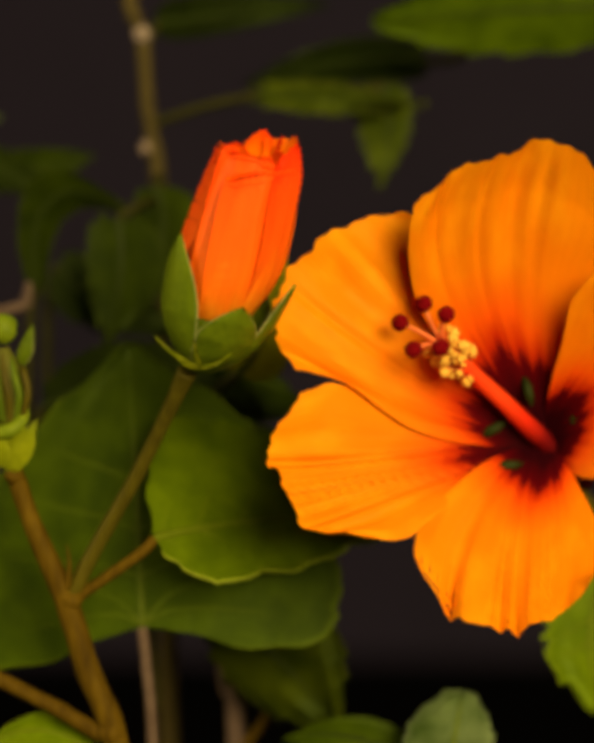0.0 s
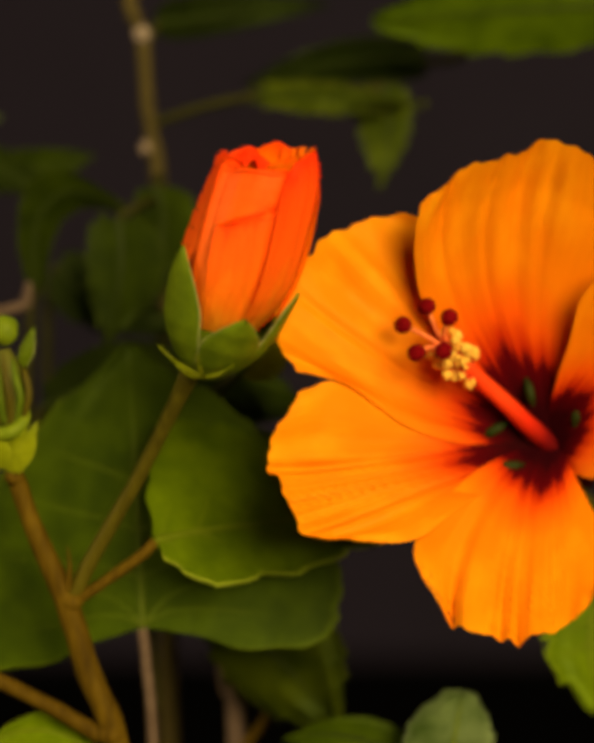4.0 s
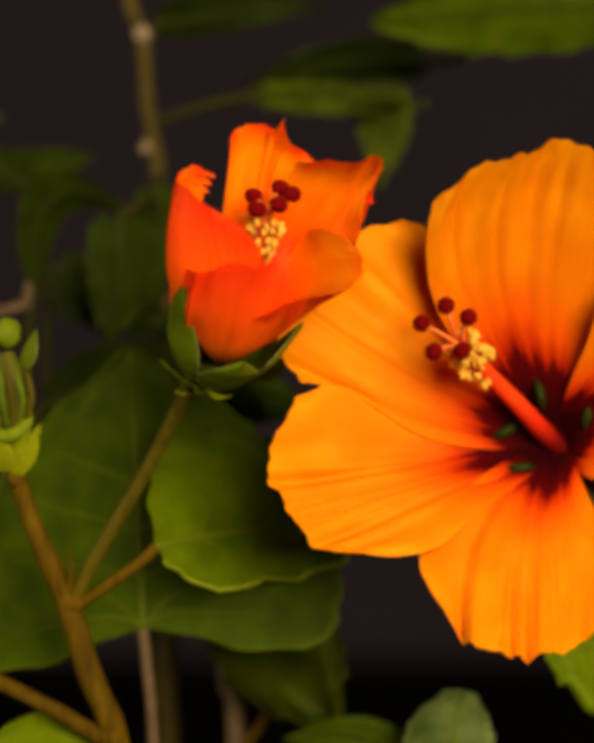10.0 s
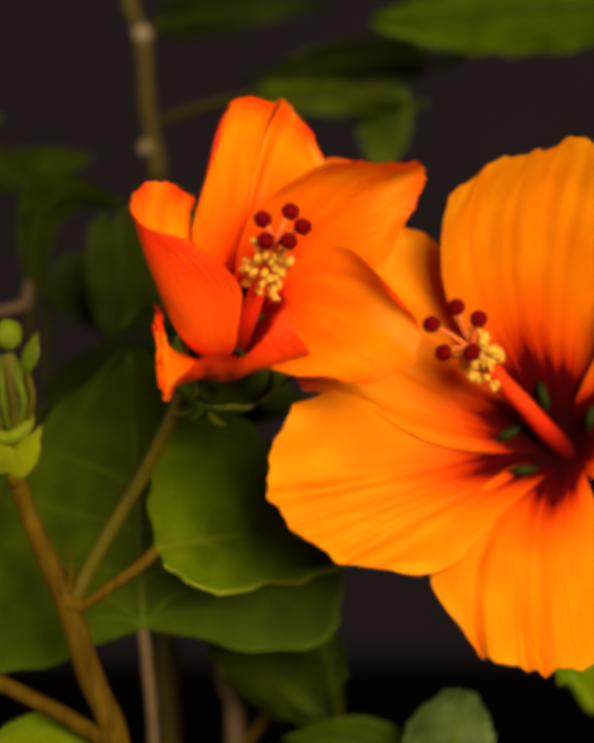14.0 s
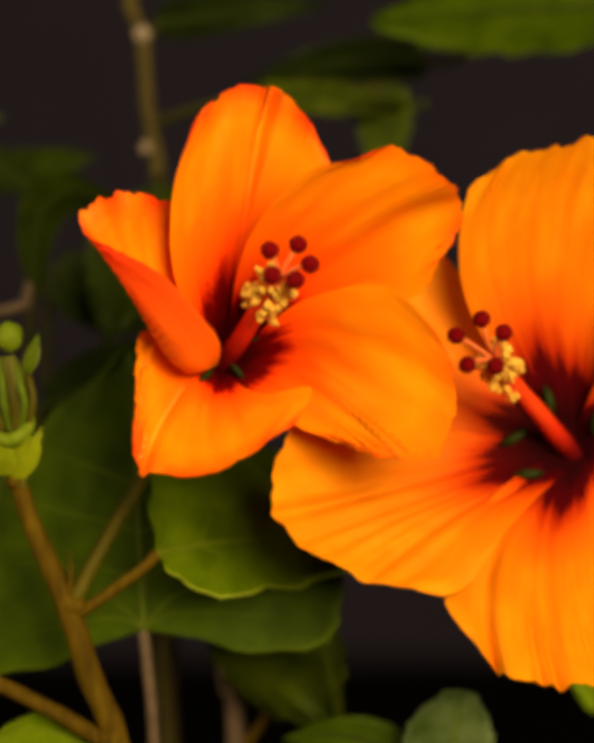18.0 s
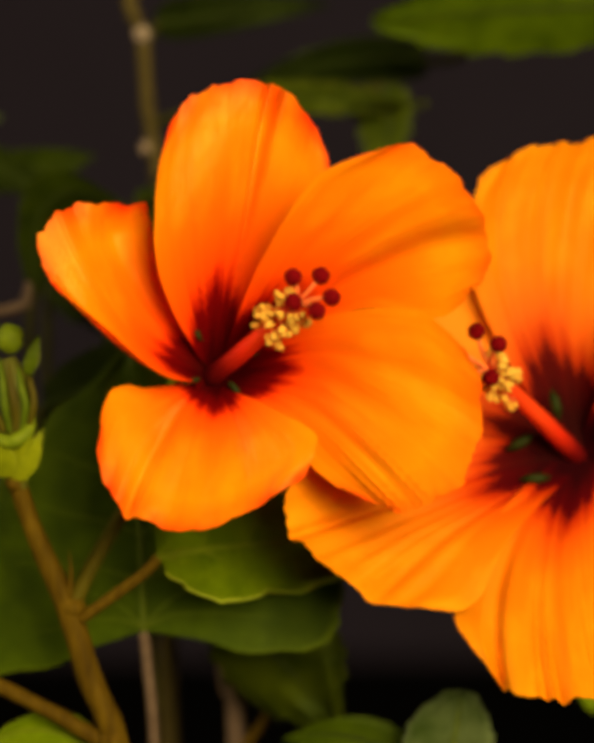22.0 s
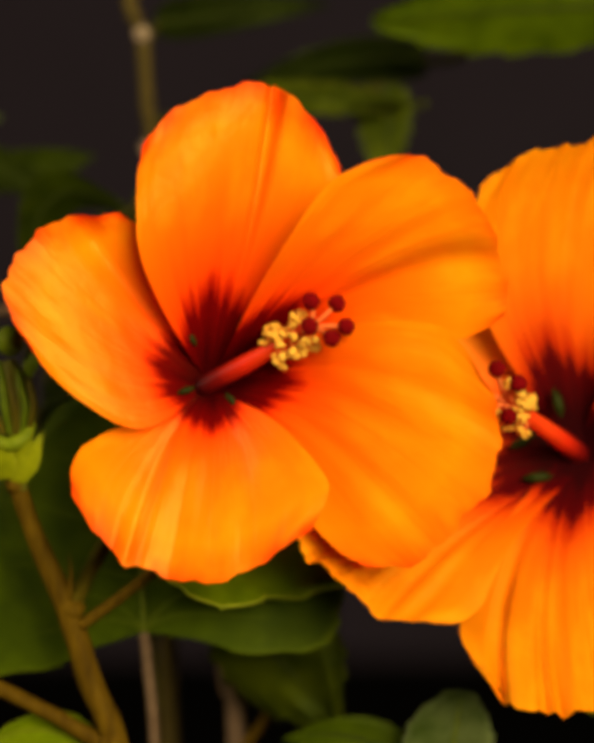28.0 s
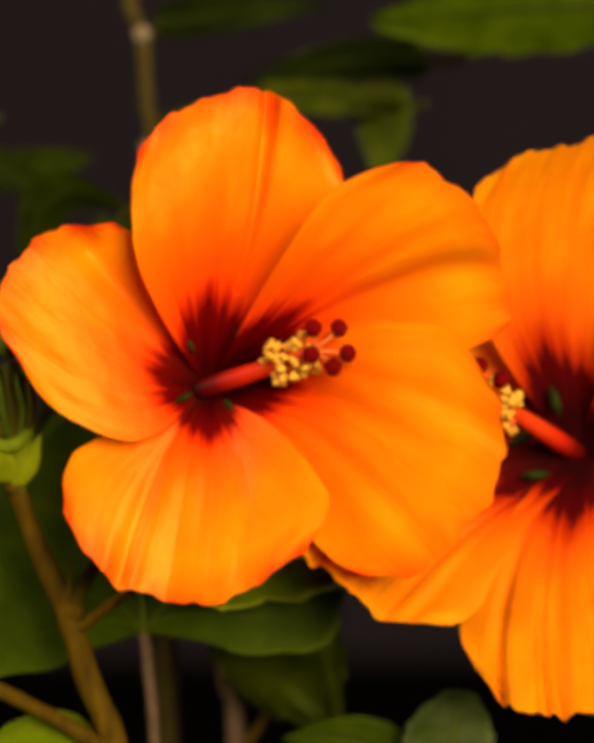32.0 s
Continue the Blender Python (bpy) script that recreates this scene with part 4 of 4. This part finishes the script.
# ---- leaves ----
def leaf(label, base, mid, tip, way, wl, wr, cl, cr, mat, petiole=(), ruffle=6e-4, veins=True, teeth=0.012, heart=0.16, rows=(), stalk_mat=None, vein_mat=None, thin=11, prof=leaf_profile, fan=((0.01, 0.22, 0.86), (0.012, -0.005, 0.8)), wavy=0.0):
    b, m, t = at(*base), at(*mid), at(*tip)
    lf = thing("leaf", b, label, "leaf", "hibiscus leaves")
    f = blade(b, m, t, Vector(way), wl * U, wr * U, cl, cr, ruffle, 6, base[0] * 0.01, prof, 0.0, teeth, heart, wavy=wavy)
    g = lambda s, v: f(s, v) - b
    body = part("blade", sheet("blade", g, 36, 60, 3.5e-4, [mat]), lf)
    nrm = lambda s, v: ((g(s, min(v + .02, 1)) - g(s, max(v - .02, 0))).cross(g(s + .02, v) - g(s - .02, v))).normalized()
    vm = vein_mat or (VEIN if veins else VEIN_SHADE)
    pts = [g(0.0, v) + nrm(0.0, v) * 1.0e-4 for v in (0.0, 0.15, 0.35, 0.6, 0.8, 0.97)]
    part("midrib", tube("midrib", pts, [thin * U, thin * 0.85 * U, thin * 0.65 * U, 5 * U, 3 * U, 1.5 * U], vm, 8, steps=4), lf)
    if veins:
        for side in (1, -1):
            for v0, reach_v, s1 in (*fan, (0.22, 0.25, 0.85), (0.40, 0.22, 0.85), (0.57, 0.18, 0.85)):
                pts = [g(side * s1 * k / 4, min(0.98, max(0.0, v0 + reach_v * (k / 4) ** 0.8))) + nrm(side * s1 * k / 4 + side * 0.01, min(0.98, max(0.0, v0 + reach_v * (k / 4) ** 0.8))) * 0.6e-4 for k in range(5)]
                part("vein", tube("vein", pts, [4 * U, 3.2 * U, 2.5 * U, 1.8 * U, 1.0 * U], vm, 6, steps=3), body)
    if petiole:
        pp = [Vector((0, 0, 0))] + [at(*q) - b for q in petiole]
        part("petiole", tube("petiole", pp, [13 * U] * len(pp), stalk_mat or (STEM_GREEN if veins else STEM_SHADE), 10, 0.06), lf)
    if rows:
        rest = (t - b).normalized()
        MOVES.append((lf, [(time, Matrix.Translation(b + Vector((dx * U, 0, -dz * U))) @ Matrix.Rotation(radians(roll), 4, rest) @ Matrix.Rotation(radians(nod), 4, "Y")) for time, dx, dz, roll, nod in rows]))
    return lf


def leaves():
    # the two large leaves under the bud
    leaf("bright green leaf with pale wavy edge, folded along its midrib", (325, 1136, 290), (570, 1098, 460), (960, 1076, 720), (0, -0.55, -0.85), 140, 310, -8, 16, LEAF_RIM,
         ((290, 1172, 285), (160, 1262, 292)), heart=0.09, ruffle=40e-4, teeth=0.015, wavy=0.055, prof=plain_leaf_profile, fan=((0.01, 0.22, 0.80),), rows=((0, 0, 0, 0, 0), (6, 1, 10, -1, 0.4), (11, 3, 20, -2, 0.8), (17, 5, 32, -4, 1.5), (22, 8, 45, -6, 2.1), (28, 8, 58, -8, 2.6), (32, 5, 62, -8, 2.6)), stalk_mat=STEM)
    leaf("large green heart-shaped leaf with radiating pale veins", (300, 1325, 470), (290, 1060, 550), (270, 730, 640), (-1, 0, -0.1), 440, 470, -10, -6, LEAF,
         ((308, 1400, 475), (322, 1600, 490), (330, 2300, 510), (335, 3000, 520)), heart=0.56, fan=((0.01, 0.40, 0.62), (0.012, 0.22, 0.80)), stalk_mat=STEM_PINK, vein_mat=VEIN_SOFT, thin=8, rows=((0, 0, 0, 0, 0), (16, 3, 8, 0, 0), (32, 5, 14, 0, 0)))
    leaf("green leaf painted in shade behind the flower stalk", (90, 860, 800), (330, 800, 810), (560, 865, 830), (0, -0.3, -1), 150, 110, -10, 10, LEAF_DEEP_SHADE, ((60, 1000, 800), (110, 1230, 790)), veins=False)
    leaf("olive leaf behind the bud", (500, 790, 560), (560, 700, 580), (600, 540, 600), (-0.8, -0.4, -0.3), 70, 85, 10, 10, LEAF_YELLOW, ((455, 830, 780), (425, 900, 900)), veins=False)
    leaf("shaded green leaf with a glossy blister", (455, 1290, 700), (590, 1395, 680), (700, 1525, 690), (0.7, -0.2, 0.6), 165, 140, -14, -18, LEAF_OLIVE, ((470, 1345, 740), (478, 1440, 890)), ruffle=26e-4, veins=False, heart=0, teeth=0.035, prof=oval_profile)
    leaf("toothed bright green leaf below the open flower", (1300, 1200, 620), (1245, 1330, 600), (1275, 1492, 590), (1, -0.1, 0), 165, 112, -4, -4, LEAF_BRIGHT, ((1340, 1400, 650), (1280, 1900, 720)), teeth=0.06, heart=0, prof=round_profile)
    leaf("pale grey-green leaf tip rising from below", (940, 1720, 480), (955, 1590, 470), (975, 1466, 490), (-1, -0.1, 0), 112, 96, -16, -16, LEAF_PALE, ((930, 1800, 500), (960, 2900, 620)), teeth=0.045, heart=0, veins=False, prof=round_profile, vein_mat=VEIN, thin=5)
    leaf("dull green leaf low in the bush", (900, 1640, 560), (760, 1560, 560), (600, 1560, 580), (0, -0.5, -0.8), 90, 60, 0, 10, LEAF, ((930, 1750, 560), (960, 2900, 640)), veins=False)
    leaf("green leaf edge beneath the branch", (240, 1640, 330), (110, 1545, 320), (-40, 1580, 330), (0, -0.6, -0.7), 90, 60, 0, 0, LEAF_BRIGHT, ((250, 1750, 350), (300, 2900, 450)), veins=False, vein_mat=VEIN, thin=6)
    # leaves far behind, out of focus; most carry their shade in the colour
    leaf("broad green leaf high in the bush, its lower half in shade", (1480, 5, 1100), (1120, 20, 1060), (800, 45, 1080), (0, 0.35, -0.95), 118, 110, -10, 10, LEAF_HIGH, ((1500, 200, 1150), (1560, 2900, 1400)), veins=False, heart=0, teeth=0.03, prof=oval_profile)
    leaf("curled shaded green leaf with ragged edge", (545, 200, 1150), (690, 208, 1120), (850, 222, 1130), (0, -0.5, -0.9), 40, 44, 25, -15, LEAF_OLIVE, ((430, 225, 1170), (325, 260, 1200)), ruffle=30e-4, veins=False, teeth=0.16, heart=0, prof=oval_profile)
    leaf("hanging olive-green leaf tip with a worn edge", (812, 178, 1150), (822, 270, 1120), (806, 388, 1110), (1, -0.2, 0), 66, 92, 20, -20, LEAF_OLIVE, ((760, 200, 1150), (700, 210, 1160)), veins=False, teeth=0.05)
    leaf("leaf behind the upper leaves, painted in deep shade", (900, 130, 1350), (720, 130, 1340), (520, 175, 1350), (0, -0.4, -0.9), 75, 75, 0, 0, LEAF_DEEPEST_SHADE, ((1000, 90, 1380), (1100, -200, 1400)), veins=False)
    leaf("leaf beside the upper stem, painted in deep shade", (330, 50, 1300), (480, 30, 1290), (690, 10, 1300), (0, -0.3, -1), 60, 70, 0, 0, LEAF_DEEPEST_SHADE, ((310, 90, 1250),), veins=False)
    leaf("small green leaf painted in shade", (-40, 370, 1200), (90, 350, 1180), (200, 330, 1190), (0, -0.4, -1), 65, 60, 10, 0, LEAF_SHADE, ((-80, 500, 1200), (-60, 2900, 1300)), veins=False)
    leaf("curled green leaf bowing over, painted in shade", (70, 610, 1000), (120, 410, 960), (320, 480, 980), (-0.5, -0.5, 0.5), 75, 75, -20, 10, LEAF_SHADE, ((60, 800, 1020), (70, 1300, 1050)), veins=False)
    leaf("green leaf hanging behind the bud, painted in shade", (250, 460, 900), (255, 590, 880), (225, 725, 890), (1, -0.2, 0), 110, 95, -10, -10, LEAF_SHADE, ((300, 430, 940), (335, 420, 1190)), veins=False, teeth=0.05)
    leaf("leaf hanging before the upright stem, painted in shade", (330, 395, 1060), (345, 490, 1030), (330, 640, 1040), (1, -0.2, 0), 90, 75, -8, -8, LEAF_SHADE, ((338, 380, 1120), (336, 372, 1190)), veins=False)
    leaf("green leaf low in the bush, painted in shade", (-60, 300, 1180), (60, 385, 1150), (195, 400, 1160), (0, -0.4, -1), 45, 50, 10, 0, LEAF_DEEP_SHADE, ((-80, 420, 1200), (-60, 2900, 1300)), veins=False, teeth=0.04)
    leaf("leaf filling the gap behind the bud, painted in deep shade", (120, 560, 1150), (220, 640, 1140), (400, 700, 1150), (0, -0.4, -1), 90, 90, 0, 0, LEAF_DEEPEST_SHADE, ((100, 700, 1180), (110, 1300, 1200)), veins=False, teeth=0.03)
    leaf("deeply shaded leaf under the bud", (320, 850, 880), (480, 820, 870), (650, 860, 880), (0, -0.4, -1), 130, 110, 0, 0, LEAF, ((300, 950, 900), (330, 1500, 930)), veins=False, teeth=0.03)
    leaf("grey-green leaf edge far behind", (-90, 240, 1300), (-60, 245, 1290), (2, 250, 1300), (0, -0.3, -1), 60, 50, 0, 0, LEAF_PALE, ((-120, 300, 1300), (-100, 2900, 1400)), veins=False)


def branches():
    br = thing("branch", at(240, 1568, 300), "brown-green hibiscus branch forking below the bud", "branch", "hibiscus branches")
    h = br.location.copy()
    o = lambda *q: at(*q) - h
    part("stem", tube("stem", [o(26, 985, 270), o(70, 1110, 280), o(140, 1270, 290), o(188, 1420, 295), o(245, 1570, 300), o(330, 2000, 330), o(380, 2900, 400)],
                      [20 * U, 22 * U, 27 * U, 28 * U, 30 * U, 34 * U, 40 * U], STEM, 16, 0.12), br)
    root = o(150, 1258, 290)
    f = lambda *q: o(*q) - root
    stalk = tube("flower_stalk", [f(150, 1258, 290), f(200, 1160, 270), f(285, 1010, 220), f(345, 890, 150), f(395, 785, 80)],
                 [20 * U, 17 * U, 16 * U, 16 * U, 22 * U], STEM_GREEN, 14, 0.08)
    part("flower_stalk", stalk, br, "green-brown flower stalk")
    rest = f(395, 785, 80).normalized()
    MOVES.append((stalk, [(t, Matrix.Translation(root) @ rest.rotation_difference(f(*q).normalized()).to_matrix().to_4x4()) for t, *q in (
        (0, 395, 785, 80), (6, 398, 795, 85), (9, 400, 800, 110), (13, 395, 800, 230), (17, 392, 805, 380), (23, 388, 805, 520), (32, 385, 800, 560))]))
    part("side_twig", tube("side_twig", [o(215, 1552, 300), o(110, 1490, 290), o(-60, 1405, 285)], [20 * U, 18 * U, 17 * U], STEM, 12, 0.12), br)
    part("stipule", tube("stipule", [o(143, 1240, 270), o(146, 1195, 262), o(142, 1148, 258)], [8 * U, 5 * U, 1 * U], STEM, 8), br)
    for q, r in (((150, 1266, 288), 31), ((232, 1545, 298), 36), ((30, 1005, 268), 25)):
        part("node", ball("node", r * U, STEM, (1, 1, 0.8), 0.25, 2, o(*q)), br, "swollen leaf node")
    MOVES.append((br, [(t, Matrix.Translation(h + Vector((dx * U, 0, -dz * U)))) for t, dx, dz in ((0, 0, 0), (6, 2, 6), (11, 4, 9), (17, 4, 12), (22, 4, 17), (28, 4, 22), (32, 2, 26))]))
    up = thing("branch", at(300, 70, 1200), "pale brown upright hibiscus stem with leaf scars", "branch", "hibiscus branches")
    h2 = up.location.copy()
    o2 = lambda *q: at(*q) - h2
    part("stem", tube("stem", [o2(262, -300, 1230), o2(270, -20, 1210), o2(300, 80, 1200), o2(312, 230, 1200), o2(335, 400, 1200), o2(350, 900, 1210), o2(370, 2900, 1250)],
                      [19 * U, 21 * U, 20 * U, 20 * U, 22 * U, 24 * U, 30 * U], STEM_FAR, 14, 0.12), up)
    for q, r in (((300, 72, 1185), 24), ((308, 312, 1190), 20)):
        part("node", ball("node", r * U, NODE_SCAR, (1, 0.8, 1), 0.25, 2, o2(*q)), up, "pale leaf scar")
    lo = thing("branch", at(495, 1500, 900), "pinkish blurred stem low behind the leaves", "branch", "hibiscus branches")
    h3 = lo.location.copy()
    o3 = lambda *q: at(*q) - h3
    part("stem", tube("stem", [o3(465, 1340, 900), o3(480, 1450, 900), o3(500, 1600, 900), o3(520, 2900, 950)], [18 * U, 22 * U, 23 * U, 28 * U], STEM_PINK, 12, 0.1), lo)
    hook = thing("twig", at(20, 655, 900), "pale brown hooked twig far behind the young bud", "twig")
    h4 = hook.location.copy()
    part("stem", tube("stem", [at(*q) - h4 for q in ((-300, 700, 950), (-60, 668, 910), (40, 648, 900), (58, 630, 898), (60, 596, 895))], [12 * U, 15 * U, 15 * U, 14 * U, 10 * U], STEM_PINK, 10, 0.1), hook)
    bud = ball("leaf_bud", 17 * U, NODE_SCAR, (1, 1, 0.9), 0.3, 2, o3(685, 1278, 760))
    part("leaf_bud", bud, lo, "small pale bud tip")
    part("twig", tube("twig", [o3(685, 1280, 765), o3(640, 1400, 800), o3(500, 1600, 900)], [8 * U, 12 * U, 14 * U], STEM, 10, 0.1), lo)


def young_bud():
    home = at(35, 985, 265)
    b = thing("young_bud", home, "small green closed bud with yellow-green bracts on the branch", "bud")
    o = lambda h, v, y: at(h, v, y) - home
    V = Vector
    part("core", tube("core", [o(22, 895, 262), o(22, 840, 258), o(16, 790, 255), o(4, 735, 255)], [28 * U, 36 * U, 34 * U, 16 * U], BUD_GREEN, 16, 0.1), b, "ribbed green bud core")
    for k, (h0, h1, v1) in enumerate(((-30, -34, 745), (-8, -14, 735), (14, 4, 738), (36, 24, 752), (54, 46, 772))):
        rib = tube("rib", [o(h0 * 0.6 + 12, 890, 235), o(h0 + 4, 835, 222), o(h1 + 6, 790, 224), o(h1, v1, 240)], [6 * U, 9 * U, 8 * U, 2 * U], SEPAL_SOLID if k % 2 else STEM_GREEN, 8, 0.1)
        part("rib", rib, b, "brown and green striped bud rib")
    sepal(b, o(44, 768, 245), o(70, 686, 240), (V((0.8, -0.4, -0.25)), V((0, -1, 0))), 26, 24, 25, 25, SEPAL, "green leaflet with a pale edge", "leaflet")
    part("knob", ball("knob", 30 * U, BRACT_SOLID, (1, 0.9, 1.15), 0.15, 3, o(8, 694, 236)), b, "rounded bright green bud tip")
    part("collar", tube("collar", [o(-20, 905, 240), o(14, 912, 222), o(46, 888, 232), o(58, 858, 244)], [15 * U, 17 * U, 14 * U, 4 * U], BRACT_SOLID, 10, 0.15), b, "yellow-green collar")
    for bh, bv, th, tv, wl, y in ((30, 988, 80, 884, 30, 226), (22, 992, 50, 872, 34, 232), (0, 985, -15, 890, 36, 230)):
        sepal(b, o(bh, bv, y + 15), o(th, tv, y), (V((0.9, -0.2, 0.35)), V((0, -1, 0))), wl, wl, 22, 22, BRACT, "yellow-green bract", "bract")
    part("neck", tube("neck", [o(28, 1010, 268), o(26, 960, 266), o(28, 895, 262)], [19 * U, 20 * U, 24 * U], BUD_GREEN, 12), b)
    MOVES.append((b, [(t, Matrix.Translation(home + Vector((dx * U, 0, -dz * U)))) for t, dx, dz in ((0, 0, 0), (3.5, 2, 3), (6, 5, 6), (11, 9, 10), (17, 12, 17), (22, 14, 22), (28, 14, 27), (32, 11, 32))]))


def setting():
    """The ground reaches the wall; plain unseen walls and a ceiling are added round the camera, open at the lamps."""
    x0, x1, y0, y1, top, th = -2.2, 2.2, -2.0, 1.58, 2.5, 0.1

    def box(name, a, b, mat, label):
        bm = bmesh.new()
        bmesh.ops.create_cube(bm, size=1)
        for v in bm.verts:
            v.co = Vector([a[i] + (b[i] - a[i]) * (v.co[i] + 0.5) for i in range(3)])
        me = bpy.data.meshes.new(name)
        bm.to_mesh(me)
        bm.free()
        me.materials.append(mat)
        return tagged(new(name, me), label, name.split("_")[0], kind="structure")
    box("ground", (x0, y0, -0.1), (x1, y1, 0), GROUND, "black cloth-like ground under the bush")
    box("ceiling", (x0, y0, top), (x1, y1, top + th), WALL, "plain dark ceiling")
    box("wall_north", (x0, y1, -0.1), (x1, y1 + th, top), WALL, "plain dark brown-grey wall behind the bush")
    box("wall_east", (x1, y0 - th, -0.1), (x1 + th, y1 + th, top), WALL, "plain dark wall")
    for k, (a, b) in enumerate((((x0, -0.1), (0.25, top)), ((1.75, -0.1), (x1, top)), ((0.25, -0.1), (1.75, 0.40)), ((0.25, 1.70), (1.75, top)))):
        box("wall_south_%d" % (k + 1), (a[0], y0 - th, a[1]), (b[0], y0, b[1]), WALL, "unseen plain dark wall beside an opening for an added lamp")
    for k, (a, b) in enumerate((((y0, -0.1), (-1.35, top)), ((-0.45, -0.1), (y1, top)), ((-1.35, -0.1), (-0.45, 0.75)), ((-1.35, 1.65), (-0.45, top)))):
        box("wall_west_%d" % (k + 1), (x0 - th, a[0], a[1]), (x0, b[0], b[1]), WALL, "unseen plain dark wall beside an opening for an added lamp")


def motions():
    for ob, rows in MOVES:
        walk(ob, rows)


setting()
branches()
leaves()
young_bud()
old_flower()
flower, flower_home = opening_flower()
turn = hung(at(432, 820, 175), reach(at(432, 820, 175), 694, 730, 345 * U, 175), 345 * U)
column = column_of(flower, 345 * U, 46 * U, 11, turn.to_3x3().inverted() @ Vector((0.1, -1, 0)))
MOVES.append((column, [(t, Matrix.Translation(-flower_home) @ hung(at(a, b, c), reach(at(a, b, c), d, e, 345 * U, c), 345 * U)) for t, a, b, c, d, e in NEW_COLUMN]))
calyx_home = at(420, 760, 60)
cup = calyx(calyx_home)
first = Vector(STAGES[0.0][3:6]).normalized()
rows = []
for t, h, v, y in ((0, 420, 760, 60), (3.5, 426, 772, 60), (6, 432, 782, 65), (9, 436, 780, 85), (11, 438, 792, 150), (13, 438, 806, 270), (15, 440, 815, 330), (17, 438, 818, 380), (20, 436, 824, 420), (25, 434, 828, 450), (32, 432, 835, 470)):
    q = first.rotation_difference(Vector(stage_at(t)[3:6]).normalized())
    rows.append((t, Matrix.Translation(at(h, v, y)) @ q.to_matrix().to_4x4()))
MOVES.append((cup, rows))
motions()
